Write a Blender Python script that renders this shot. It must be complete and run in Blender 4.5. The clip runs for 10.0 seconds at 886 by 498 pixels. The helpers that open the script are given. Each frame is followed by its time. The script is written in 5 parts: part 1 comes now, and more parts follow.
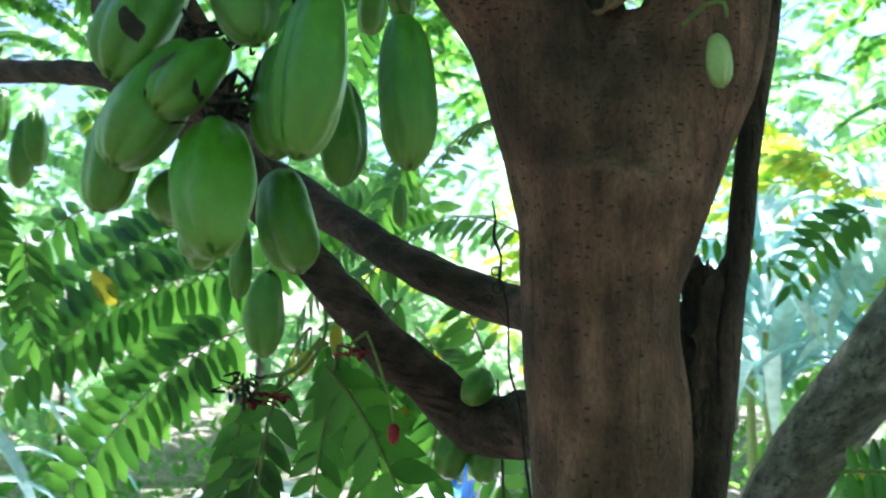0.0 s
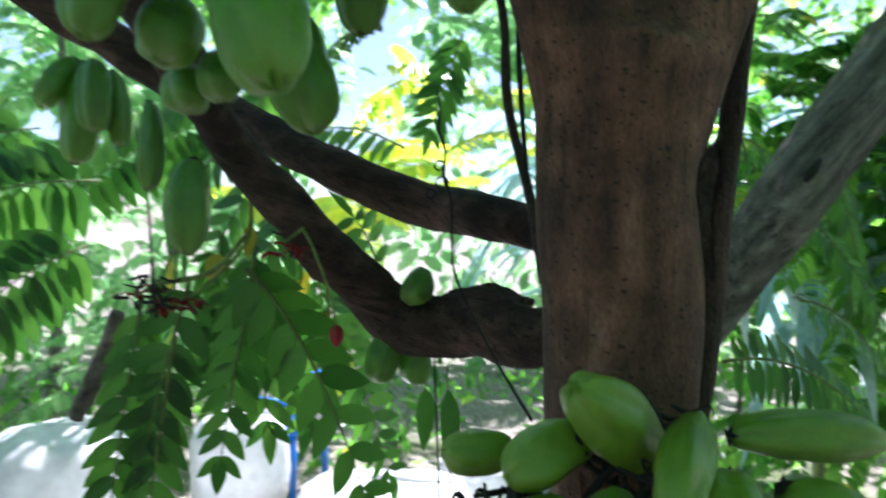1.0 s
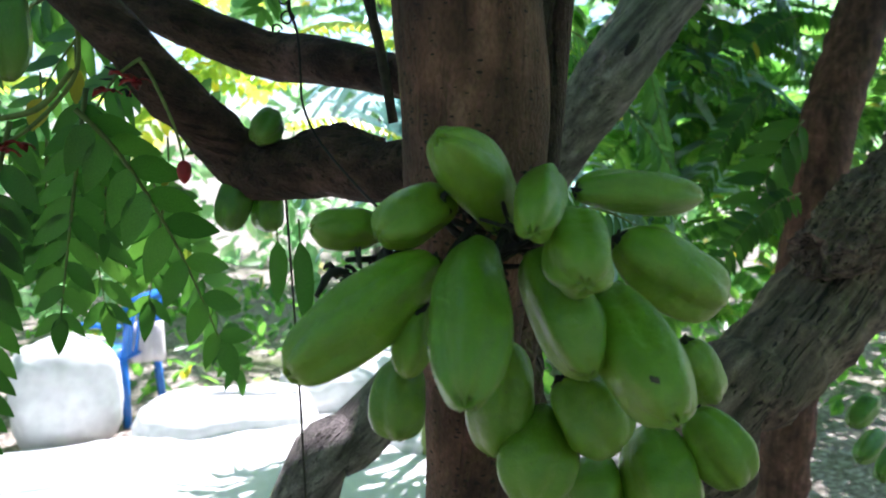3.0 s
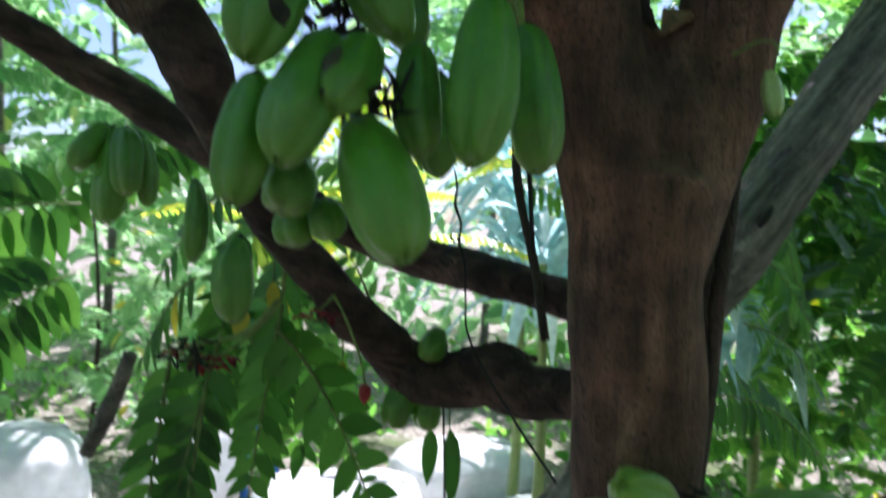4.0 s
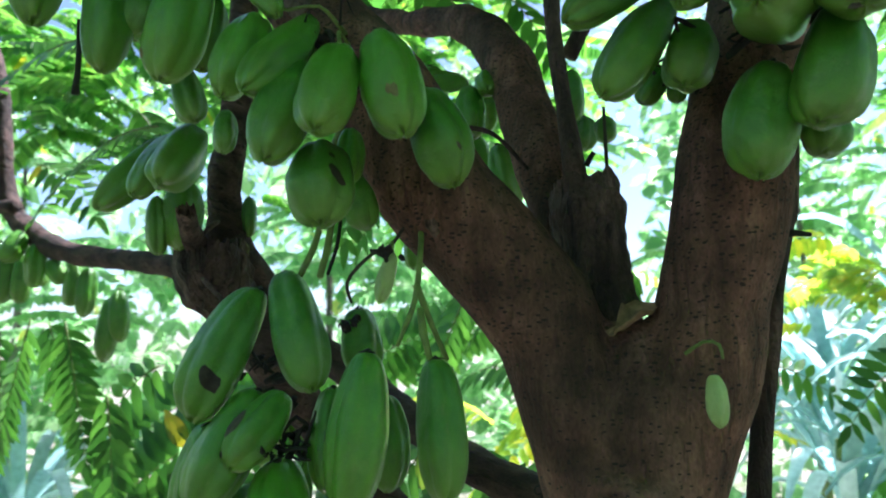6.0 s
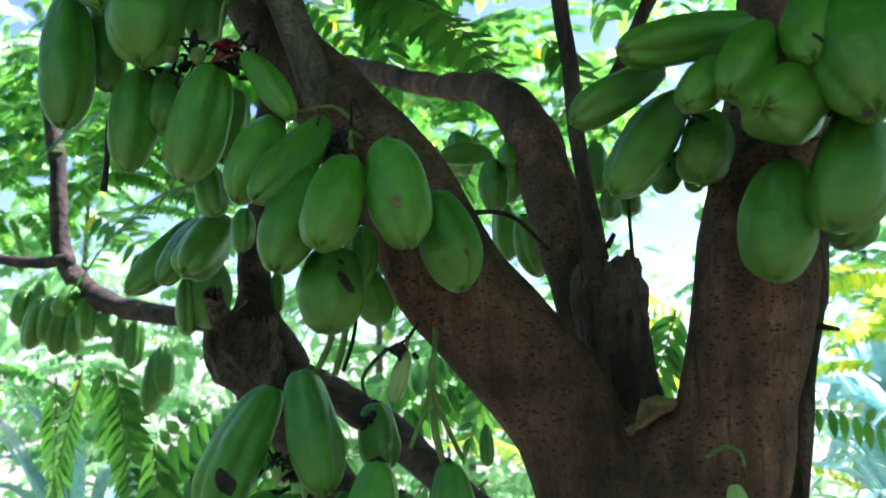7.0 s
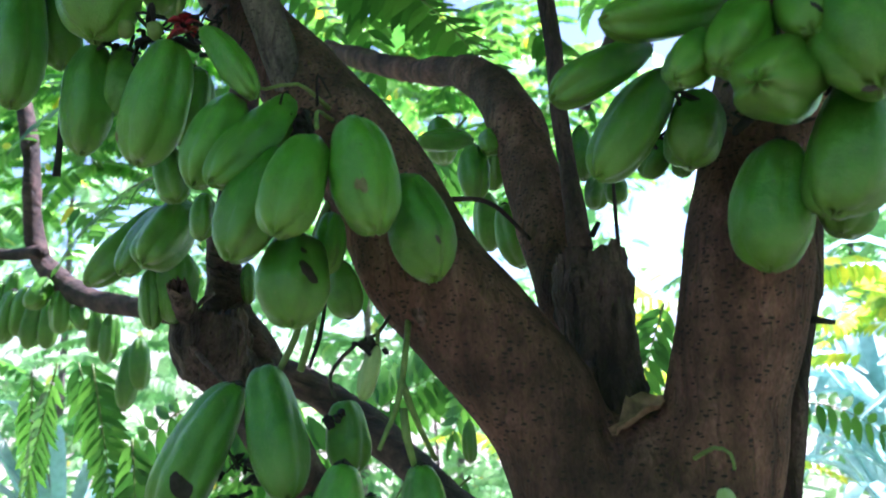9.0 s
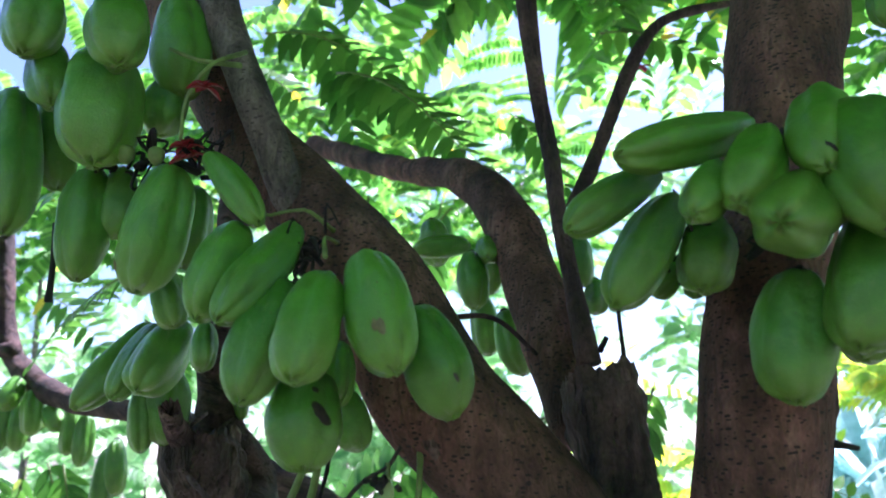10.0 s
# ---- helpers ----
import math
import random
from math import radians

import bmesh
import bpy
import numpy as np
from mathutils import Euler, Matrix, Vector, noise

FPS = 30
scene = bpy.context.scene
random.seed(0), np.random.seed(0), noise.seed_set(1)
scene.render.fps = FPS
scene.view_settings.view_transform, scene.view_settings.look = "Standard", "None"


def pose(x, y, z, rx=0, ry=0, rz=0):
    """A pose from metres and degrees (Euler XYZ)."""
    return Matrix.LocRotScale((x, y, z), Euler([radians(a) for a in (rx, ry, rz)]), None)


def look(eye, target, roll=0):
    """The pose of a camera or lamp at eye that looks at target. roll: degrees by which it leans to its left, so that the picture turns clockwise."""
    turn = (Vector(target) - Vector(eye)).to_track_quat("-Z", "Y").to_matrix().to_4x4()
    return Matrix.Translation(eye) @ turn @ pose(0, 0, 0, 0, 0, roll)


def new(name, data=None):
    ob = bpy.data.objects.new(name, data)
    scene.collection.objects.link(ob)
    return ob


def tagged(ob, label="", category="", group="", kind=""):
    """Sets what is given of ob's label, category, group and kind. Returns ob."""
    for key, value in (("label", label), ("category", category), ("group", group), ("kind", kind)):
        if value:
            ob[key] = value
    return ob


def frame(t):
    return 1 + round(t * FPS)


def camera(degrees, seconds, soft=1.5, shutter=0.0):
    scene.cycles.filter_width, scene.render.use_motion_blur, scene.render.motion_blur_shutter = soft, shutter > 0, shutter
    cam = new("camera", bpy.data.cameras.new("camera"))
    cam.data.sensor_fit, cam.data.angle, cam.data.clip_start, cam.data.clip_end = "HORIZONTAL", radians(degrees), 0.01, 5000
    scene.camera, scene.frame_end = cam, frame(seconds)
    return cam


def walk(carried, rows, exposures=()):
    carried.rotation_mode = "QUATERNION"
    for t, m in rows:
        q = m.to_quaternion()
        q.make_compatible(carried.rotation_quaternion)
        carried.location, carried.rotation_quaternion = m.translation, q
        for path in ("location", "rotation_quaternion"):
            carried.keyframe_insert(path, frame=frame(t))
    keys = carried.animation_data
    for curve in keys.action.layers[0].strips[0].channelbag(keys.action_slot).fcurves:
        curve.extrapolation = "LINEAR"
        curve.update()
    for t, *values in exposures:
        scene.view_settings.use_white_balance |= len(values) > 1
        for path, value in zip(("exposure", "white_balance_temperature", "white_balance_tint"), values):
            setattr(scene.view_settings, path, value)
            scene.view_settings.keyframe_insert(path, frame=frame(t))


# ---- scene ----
cam = camera(62.4, 10.0, soft=1.8, shutter=0.4)
cam.data.dof.use_dof = True
cam.data.dof.focus_distance, cam.data.dof.aperture_fstop = 0.48, 13.0
PATH = [
    (0, (0.052, 0.074, 1.305), (-0.093, 2.065, 1.422), 1.2),
    (0.5, (0.01, 0.071, 1.28), (0.101, 2.067, 1.375), 1.7),
    (1, (-0.047, 0.109, 1.273), (0.322, 2.074, 1.222), 1.5),
    (1.5, (-0.035, 0.125, 1.241), (0.663, 1.998, 1.153), 0.4),
    (2, (-0.044, 0.118, 1.204), (0.776, 1.939, 1.106), -0.2),
    (2.2, (-0.052, 0.117, 1.196), (0.763, 1.942, 1.125), -0.6),
    (3.3, (-0.075, 0.083, 1.223), (0.707, 1.902, 0.94), 1.2),
    (3.5, (-0.089, 0.073, 1.251), (0.647, 1.914, 0.993), 2.1),
    (4, (-0.121, 0.066, 1.334), (0.407, 1.994, 1.261), 2.3),
    (4.5, (-0.117, 0.057, 1.372), (0.283, 2.009, 1.538), 0.9),
    (5, (-0.056, 0.05, 1.406), (0.03, 2.036, 1.632), 0.8),
    (5.2, (-0.021, 0.043, 1.401), (-0.012, 2.008, 1.777), 0.8),
    (6.3, (0.086, 0.009, 1.442), (-0.297, 1.95, 1.731), -0.5),
    (6.5, (0.09, 0.009, 1.451), (-0.316, 1.947, 1.734), -0.7),
    (7, (0.094, 0.011, 1.468), (-0.348, 1.926, 1.843), -0.2),
    (7.5, (0.094, 0.016, 1.471), (-0.333, 1.929, 1.868), 0.1),
    (8, (0.098, 0.022, 1.471), (-0.328, 1.938, 1.856), 0.2),
    (8.5, (0.095, 0.032, 1.462), (-0.329, 1.956, 1.804), -0.2),
    (9, (0.097, 0.038, 1.47), (-0.318, 1.961, 1.827), -0.3),
    (9.5, (0.096, 0.032, 1.486), (-0.31, 1.924, 1.993), -1.1),
    (10, (0.078, 0.036, 1.501), (-0.255, 1.932, 2.043), -1.8),
]
EXPOSURES = [(0, 2.04, 5700, 18), (0.5, 1.86, 5750, 24), (1, 1.60, 5650, 22), (1.5, 1.62, 5650, 18), (2, 1.87, 5750, 19), (3.3, 1.58, 5800, 27), (3.5, 1.54, 5800, 29), (4, 1.30, 5750, 24), (4.5, 1.58, 5800, 26), (5, 1.94, 5800, 19), (6.5, 1.76, 5700, 16), (7, 1.86, 5650, 18), (8, 2.06, 5600, 22), (9, 2.14, 5500, 28), (10, 2.14, 5450, 37)]
walk(cam, [(t, look(eye, target, roll)) for t, eye, target, roll in PATH], EXPOSURES)


# ---- world, sun, exposure ----
SUN_TO = Vector((0.40, 0.42, 1.0)).normalized()
world = bpy.data.worlds.new("sky")
scene.world = world
world.use_nodes = True
wn = world.node_tree.nodes
sky = wn.new("ShaderNodeTexSky")
sky.sky_type = "NISHITA"
sky.sun_disc = False
sky.sun_elevation = math.asin(SUN_TO.z)
sky.sun_rotation = math.atan2(SUN_TO.x, SUN_TO.y)
world.node_tree.links.new(sky.outputs[0], wn["Background"].inputs[0])
wn["Background"].inputs[1].default_value = 0.075
lamp = bpy.data.lights.new("sun", "SUN")
lamp.energy, lamp.angle, lamp.color = 5.0, radians(0.6), (1.0, 0.97, 0.92)
sun = new("sun", lamp)
sun.matrix_world = look(SUN_TO * 30, (0, 0, 0))


# ---- materials ----
def material(name):
    m = bpy.data.materials.new(name)
    m.use_nodes = True
    n, k = m.node_tree.nodes, m.node_tree.links
    return m, n, k, n["Principled BSDF"]


def noise_node(n, k, coords, scale, detail=4.0, stretch=(1, 1, 1), along=None):
    """Noise, stretched along the object's axes or, with along, in the frame whose z points that way."""
    mp = n.new("ShaderNodeMapping")
    mp.vector_type = "TEXTURE"
    mp.inputs["Scale"].default_value = [1 / s for s in stretch]
    if along:
        mp.inputs["Rotation"].default_value = Vector(along).to_track_quat("Z", "Y").to_euler()
    k.new(coords, mp.inputs[0])
    t = n.new("ShaderNodeTexNoise")
    t.inputs["Scale"].default_value = scale
    t.inputs["Detail"].default_value = detail
    k.new(mp.outputs[0], t.inputs["Vector"])
    return t.outputs["Fac"]


def ramp(n, k, fac, *stops):
    r = n.new("ShaderNodeValToRGB")
    e = r.color_ramp.elements
    while len(e) < len(stops):
        e.new(0.5)
    for el, (p, c) in zip(e, stops):
        el.position, el.color = p, (*c, 1)
    k.new(fac, r.inputs[0])
    return r.outputs[0]


def mix(n, k, fac, a, b, mode="MIX"):
    m = n.new("ShaderNodeMix")
    m.data_type, m.blend_type = "RGBA", mode
    for v, i in ((fac, 0), (a, 6), (b, 7)):
        if isinstance(v, (int, float)):
            m.inputs[i].default_value = v
        elif isinstance(v, tuple):
            m.inputs[i].default_value = (*v, 1)
        else:
            k.new(v, m.inputs[i])
    return m.outputs[2]


def bump(n, k, height, bsdf, strength, distance):
    b = n.new("ShaderNodeBump")
    b.inputs["Strength"].default_value, b.inputs["Distance"].default_value = strength, distance
    k.new(height, b.inputs["Height"])
    k.new(b.outputs[0], bsdf.inputs["Normal"])
    return b


def add(n, k, a, b, op="ADD"):
    m = n.new("ShaderNodeMath")
    m.operation = op
    for v, i in ((a, 0), (b, 1)):
        if isinstance(v, (int, float)):
            m.inputs[i].default_value = v
        else:
            k.new(v, m.inputs[i])
    return m.outputs[0]


def bark(name, dark, mid, light, dashes=0.8, fissure=1.0, along=None, stain=1.0, marks_up=0.0, cloud=1.0, fibre=0.18):
    m, n, k, b = material(name)
    co = n.new("ShaderNodeTexCoord").outputs["Object"]
    streak = noise_node(n, k, co, 70, 7, (1, 1, fibre), along)
    patch = noise_node(n, k, co, 16, 5)
    blotch = noise_node(n, k, co, 48, 5)
    fine = noise_node(n, k, co, 520, 4, (1, 1, 0.6), along)
    crack = noise_node(n, k, co, 190, 3, (1, 1, 0.8 * fibre), along)
    col = ramp(n, k, streak, (0.32, dark), (0.52, mid), (0.72, light))
    col = mix(n, k, 1.0, col, ramp(n, k, patch, (0.32, tuple(1 - cloud * (1 - c) for c in (0.50, 0.48, 0.50))), (0.68, tuple(1 + cloud * c for c in (0.3, 0.2, 0.15)))), "MULTIPLY")
    col = mix(n, k, 1.0, col, ramp(n, k, blotch, (0.36, tuple(1 - cloud * (1 - c) for c in (0.62, 0.6, 0.6))), (0.6, tuple(1 + cloud * c for c in (0.12, 0.1, 0.1)))), "MULTIPLY")
    col = mix(n, k, 1.0, col, ramp(n, k, fine, (0.3, (0.72, 0.7, 0.7)), (0.7, (1.25, 1.25, 1.25))), "MULTIPLY")
    lines = ramp(n, k, crack, (0.34, (0.75 * stain, 0.75 * stain, 0.75 * stain)), (0.42, (0, 0, 0)))
    col = mix(n, k, lines, col, tuple(c * 0.45 for c in dark))
    mp = n.new("ShaderNodeMapping")
    mp.inputs["Scale"].default_value = (1, 1, 2.3)
    k.new(co, mp.inputs[0])
    v = n.new("ShaderNodeTexVoronoi")
    v.inputs["Scale"].default_value = 210
    k.new(mp.outputs[0], v.inputs["Vector"])
    keep = n.new("ShaderNodeSeparateColor")
    k.new(v.outputs["Color"], keep.inputs[0])
    if marks_up:
        high = n.new("ShaderNodeMapRange")
        axes = n.new("ShaderNodeSeparateXYZ")
        k.new(co, axes.inputs[0])
        k.new(axes.outputs[2], high.inputs["Value"])
        for i, bound in ((1, 1.40), (2, 1.54), (3, 0.14), (4, 0.14 - marks_up)):
            high.inputs[i].default_value = bound
        limit = high.outputs[0]
    else:
        limit = -0.1
    some = add(n, k, add(n, k, keep.outputs[0], add(n, k, noise_node(n, k, co, 11, 3), 1.0, "MULTIPLY"), "SUBTRACT"), limit, "GREATER_THAN")
    size = add(n, k, 0.25, add(n, k, keep.outputs[1], 0.22, "MULTIPLY"))
    spot = add(n, k, add(n, k, add(n, k, v.outputs["Distance"], add(n, k, fine, 0.16, "MULTIPLY")), size, "LESS_THAN"), some, "MULTIPLY")
    spot = add(n, k, spot, dashes, "MULTIPLY")
    col = mix(n, k, spot, col, (0.022, 0.013, 0.012))
    k.new(col, b.inputs["Base Color"])
    b.inputs["Roughness"].default_value = 0.85
    h = add(n, k, add(n, k, streak, 0.8 * fissure, "MULTIPLY"), add(n, k, fine, 0.45, "MULTIPLY"))
    h = add(n, k, h, add(n, k, blotch, 0.6 * cloud, "MULTIPLY"))
    h = add(n, k, h, add(n, k, lines, 0.5 * fissure, "MULTIPLY"), "SUBTRACT")
    h = add(n, k, h, add(n, k, spot, 0.5, "MULTIPLY"), "SUBTRACT")
    bump(n, k, h, b, 1.0, 0.005)
    return m


M_TRUNK = bark("trunk_bark", (0.090, 0.043, 0.033), (0.163, 0.080, 0.060), (0.23, 0.128, 0.098), 0.9, 0.8, None, 0.6, 0.60)
M_BRANCH = bark("branch_bark", (0.032, 0.020, 0.018), (0.088, 0.053, 0.046), (0.17, 0.108, 0.092), 0.4, 1.5)
M_SIDE = bark("side_branch_bark", (0.034, 0.020, 0.018), (0.082, 0.047, 0.041), (0.145, 0.090, 0.077), 0.3, 1.4, (1, 0.05, -0.3))
M_DEAD = bark("dead_wood", (0.036, 0.022, 0.018), (0.120, 0.078, 0.062), (0.26, 0.185, 0.15), 0.2, 2.4)
M_GREY = bark("grey_bark", (0.085, 0.068, 0.063), (0.215, 0.182, 0.170), (0.40, 0.35, 0.33), 0.2, 1.6, (0.76, 0.40, 0.52), 0.9, 0.0, 0.35, 0.05)
M_OLD = bark("furrowed_bark", (0.052, 0.035, 0.030), (0.175, 0.124, 0.104), (0.35, 0.265, 0.22), 0.0, 3.2, (0.85, 0.25, 0.45), 1.3, 0.0, 0.5, 0.06)
M_TWIG = bark("twig_bark", (0.075, 0.058, 0.052), (0.165, 0.132, 0.120), (0.27, 0.225, 0.205), 0.6, 0.8, None, 0.6)


def fruit_skin(name, deep, pale):
    m, n, k, b = material(name)
    tc = n.new("ShaderNodeTexCoord")
    co = tc.outputs["Object"]
    rnd = n.new("ShaderNodeObjectInfo").outputs["Random"]
    soft = noise_node(n, k, co, 1.3, 3, (1, 1, 3.6))
    speck = noise_node(n, k, co, 30, 2, (1, 1, 3.6))
    col = ramp(n, k, add(n, k, add(n, k, soft, 0.7, "MULTIPLY"), add(n, k, rnd, 0.32, "MULTIPLY")), (0.2, deep), (0.72, pale))
    fl = ramp(n, k, speck, (0.35, (0.86, 0.9, 0.8)), (0.6, (1.05, 1.03, 1.0)))
    col = mix(n, k, 1.0, col, fl, "MULTIPLY")
    pale = noise_node(n, k, co, 26, 1, (1, 1, 3.6))
    col = mix(n, k, ramp(n, k, pale, (0.66, (0, 0, 0)), (0.74, (0.3, 0.3, 0.3))), col, (0.34, 0.46, 0.12))
    dots = noise_node(n, k, co, 9, 3, (1, 1, 3.6))
    col = mix(n, k, ramp(n, k, dots, (0.70, (0, 0, 0)), (0.735, (0.7, 0.7, 0.7))), col, (0.10, 0.075, 0.03))
    scuff = noise_node(n, k, co, 4, 6, (1, 1, 2.6))
    col = mix(n, k, ramp(n, k, scuff, (0.60, (0, 0, 0)), (0.72, (0.35, 0.35, 0.35))), col, (0.20, 0.26, 0.07))
    sep = n.new("ShaderNodeSeparateXYZ")
    k.new(co, sep.inputs[0])
    col = mix(n, k, ramp(n, k, add(n, k, sep.outputs[2], -1.0, "MULTIPLY"), (0.5, (0, 0, 0)), (1.0, (0.4, 0.4, 0.4))), col, (0.24, 0.34, 0.05))
    k.new(col, b.inputs["Base Color"])
    b.inputs["Roughness"].default_value = 0.30
    b.inputs["Specular IOR Level"].default_value = 0.5
    b.inputs["Subsurface Weight"].default_value = 0.06
    b.inputs["Subsurface Radius"].default_value = (0.006, 0.009, 0.003)
    b.inputs["Subsurface Scale"].default_value = 0.8
    b.inputs["Coat Weight"].default_value = 0.35
    b.inputs["Coat Roughness"].default_value = 0.2
    bump(n, k, add(n, k, add(n, k, speck, 0.35, "MULTIPLY"), add(n, k, soft, 2.2, "MULTIPLY")), b, 0.3, 0.03)
    return m


M_FRUIT = fruit_skin("fruit_skin", (0.030, 0.145, 0.009), (0.105, 0.315, 0.022))
M_RIPE = fruit_skin("pale_fruit_skin", (0.075, 0.200, 0.008), (0.195, 0.350, 0.018))


def leaf(name, a, b_, c, per_object, glow=0.5, through_tint=(2.4, 2.4, 1.5)):
    m, n, k, b = material(name)
    if per_object:
        rnd = n.new("ShaderNodeObjectInfo").outputs["Random"]
    else:
        rnd = n.new("ShaderNodeNewGeometry").outputs["Random Per Island"]
    col = ramp(n, k, rnd, (0.0, a), (0.5, b_), (0.985, c), (1.0, (0.50, 0.38, 0.03)))
    co = n.new("ShaderNodeTexCoord").outputs["Object"]
    mott = noise_node(n, k, co, 45, 3)
    col = mix(n, k, 1.0, col, ramp(n, k, mott, (0.3, (0.75, 0.8, 0.7)), (0.7, (1.15, 1.1, 1.0))), "MULTIPLY")
    k.new(col, b.inputs["Base Color"])
    b.inputs["Roughness"].default_value = 0.33
    tr = n.new("ShaderNodeBsdfTranslucent")
    k.new(mix(n, k, 1.0, col, through_tint, "MULTIPLY"), tr.inputs[0])
    ms = n.new("ShaderNodeMixShader")
    ms.inputs[0].default_value = glow
    k.new(b.outputs[0], ms.inputs[1])
    k.new(tr.outputs[0], ms.inputs[2])
    k.new(ms.outputs[0], n["Material Output"].inputs[0])
    return m


M_LEAF = leaf("leaflet", (0.020, 0.075, 0.016), (0.042, 0.13, 0.026), (0.075, 0.19, 0.038), True, 0.42)
M_LEAVES = leaf("foliage", (0.034, 0.12, 0.028), (0.08, 0.21, 0.045), (0.17, 0.34, 0.08), False, 0.6)
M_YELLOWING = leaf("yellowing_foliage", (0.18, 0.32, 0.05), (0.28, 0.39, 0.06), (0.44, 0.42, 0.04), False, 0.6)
# the pale blue is sky glare on the blades, painted as leaf colour
M_STRAP = leaf("sky_glare_strap_leaf", (0.17, 0.30, 0.34), (0.28, 0.41, 0.45), (0.43, 0.49, 0.50), False, 0.6, (1.9, 2.0, 2.0))
# leaf colours paled and blued, painting haze and sun glare into the distance
M_FAR = leaf("haze_tinted_far_foliage", (0.12, 0.26, 0.12), (0.22, 0.38, 0.19), (0.38, 0.52, 0.32), False, 0.6, (2.0, 2.1, 1.9))


def plain(name, colour, rough=0.6, vary=0.25, scale=30.0, metal=0.0):
    m, n, k, b = material(name)
    co = n.new("ShaderNodeTexCoord").outputs["Object"]
    f = noise_node(n, k, co, scale, 5)
    lo, hi = tuple(c * (1 - vary) for c in colour), tuple(min(1, c * (1 + vary)) for c in colour)
    k.new(ramp(n, k, f, (0.3, lo), (0.7, hi)), b.inputs["Base Color"])
    b.inputs["Roughness"].default_value, b.inputs["Metallic"].default_value = rough, metal
    bump(n, k, f, b, 0.25, 0.002)
    return m


M_STALK = plain("green_stalk", (0.17, 0.23, 0.06), 0.6, 0.35, 120)
M_RACHIS = plain("leaf_stalk", (0.12, 0.17, 0.04), 0.6, 0.3, 90)
M_DRY = plain("withered_black", (0.018, 0.015, 0.014), 0.8, 0.4, 200)
M_ROT = plain("black_rot", (0.025, 0.016, 0.012), 0.7, 0.5, 300)
M_ROT2 = plain("bruise", (0.075, 0.055, 0.045), 0.6, 0.4, 300)
M_ROT3 = plain("dry_scar", (0.20, 0.16, 0.07), 0.7, 0.3, 300)
M_VINE = plain("dry_vine", (0.05, 0.04, 0.032), 0.85, 0.4, 200)
M_RED = plain("crimson_petal", (0.30, 0.012, 0.02), 0.5, 0.4, 150)
M_DEADLEAF = plain("dead_leaf", (0.23, 0.13, 0.075), 0.75, 0.55, 140)
M_YELLOW = plain("yellow_leaf", (0.62, 0.50, 0.04), 0.5, 0.25, 60)
M_SACK = plain("woven_sack", (0.64, 0.64, 0.63), 0.75, 0.12, 18)
M_BLUE = plain("blue_plastic", (0.02, 0.16, 0.55), 0.35, 0.12, 8)
M_STONE = plain("grey_stone", (0.30, 0.28, 0.29), 0.9, 0.4, 24)
M_PALE = plain("pale_cloth", (0.6, 0.55, 0.54), 0.85, 0.2, 10)


def ground_material():
    m, n, k, b = material("dry_ground")
    co = n.new("ShaderNodeTexCoord").outputs["Object"]
    big = noise_node(n, k, co, 1.3, 5)
    small = noise_node(n, k, co, 38, 6)
    col = ramp(n, k, small, (0.3, (0.09, 0.07, 0.055)), (0.5, (0.24, 0.20, 0.16)), (0.66, (0.47, 0.43, 0.37)))
    col = mix(n, k, ramp(n, k, big, (0.52, (0, 0, 0)), (0.68, (1, 1, 1))), col, (0.09, 0.12, 0.035))
    k.new(col, b.inputs["Base Color"])
    b.inputs["Roughness"].default_value = 0.95
    bump(n, k, small, b, 0.8, 0.03)
    return m


M_GROUND = ground_material()


# ---- mesh helpers ----
def link_mesh(name, verts, faces, mat, parent=None, label="", smooth=True):
    me = bpy.data.meshes.new(name)
    me.from_pydata([tuple(v) for v in verts], [], faces)
    if smooth:
        me.polygons.foreach_set("use_smooth", [True] * len(me.polygons))
    me.materials.append(mat)
    ob = new(name, me)
    ob.parent = parent
    if label:
        tagged(ob, label)
    return ob


def part(name, bm, mat, parent, label=""):
    me = bpy.data.meshes.new(name)
    bm.to_mesh(me)
    bm.free()
    me.polygons.foreach_set("use_smooth", [True] * len(me.polygons))
    me.materials.append(mat)
    ob = new(name, me)
    ob.parent = parent
    if label:
        tagged(ob, label)
    return ob


def thing(name, label, category, group="", kind="", at=(0, 0, 0)):
    ob = new(name)
    ob.location = at
    ob.empty_display_size = 0.05
    return tagged(ob, label, category, group, kind)


def spline(points, step=0.012):
    """Points (x, y, z, r) resampled along a smooth curve."""
    p = [np.array(q, float) for q in points]
    p = [2 * p[0] - p[1]] + p + [2 * p[-1] - p[-2]]
    out = []
    for a, b, c, d in zip(p, p[1:], p[2:], p[3:]):
        n = max(2, int(np.linalg.norm((c - b)[:3]) / step))
        for i in range(n):
            t = i / n
            out.append(0.5 * (2 * b + (c - a) * t + (2 * a - 5 * b + 4 * c - d) * t * t + (3 * b - a - 3 * c + d) * t ** 3))
    out.append(p[-2])
    return out


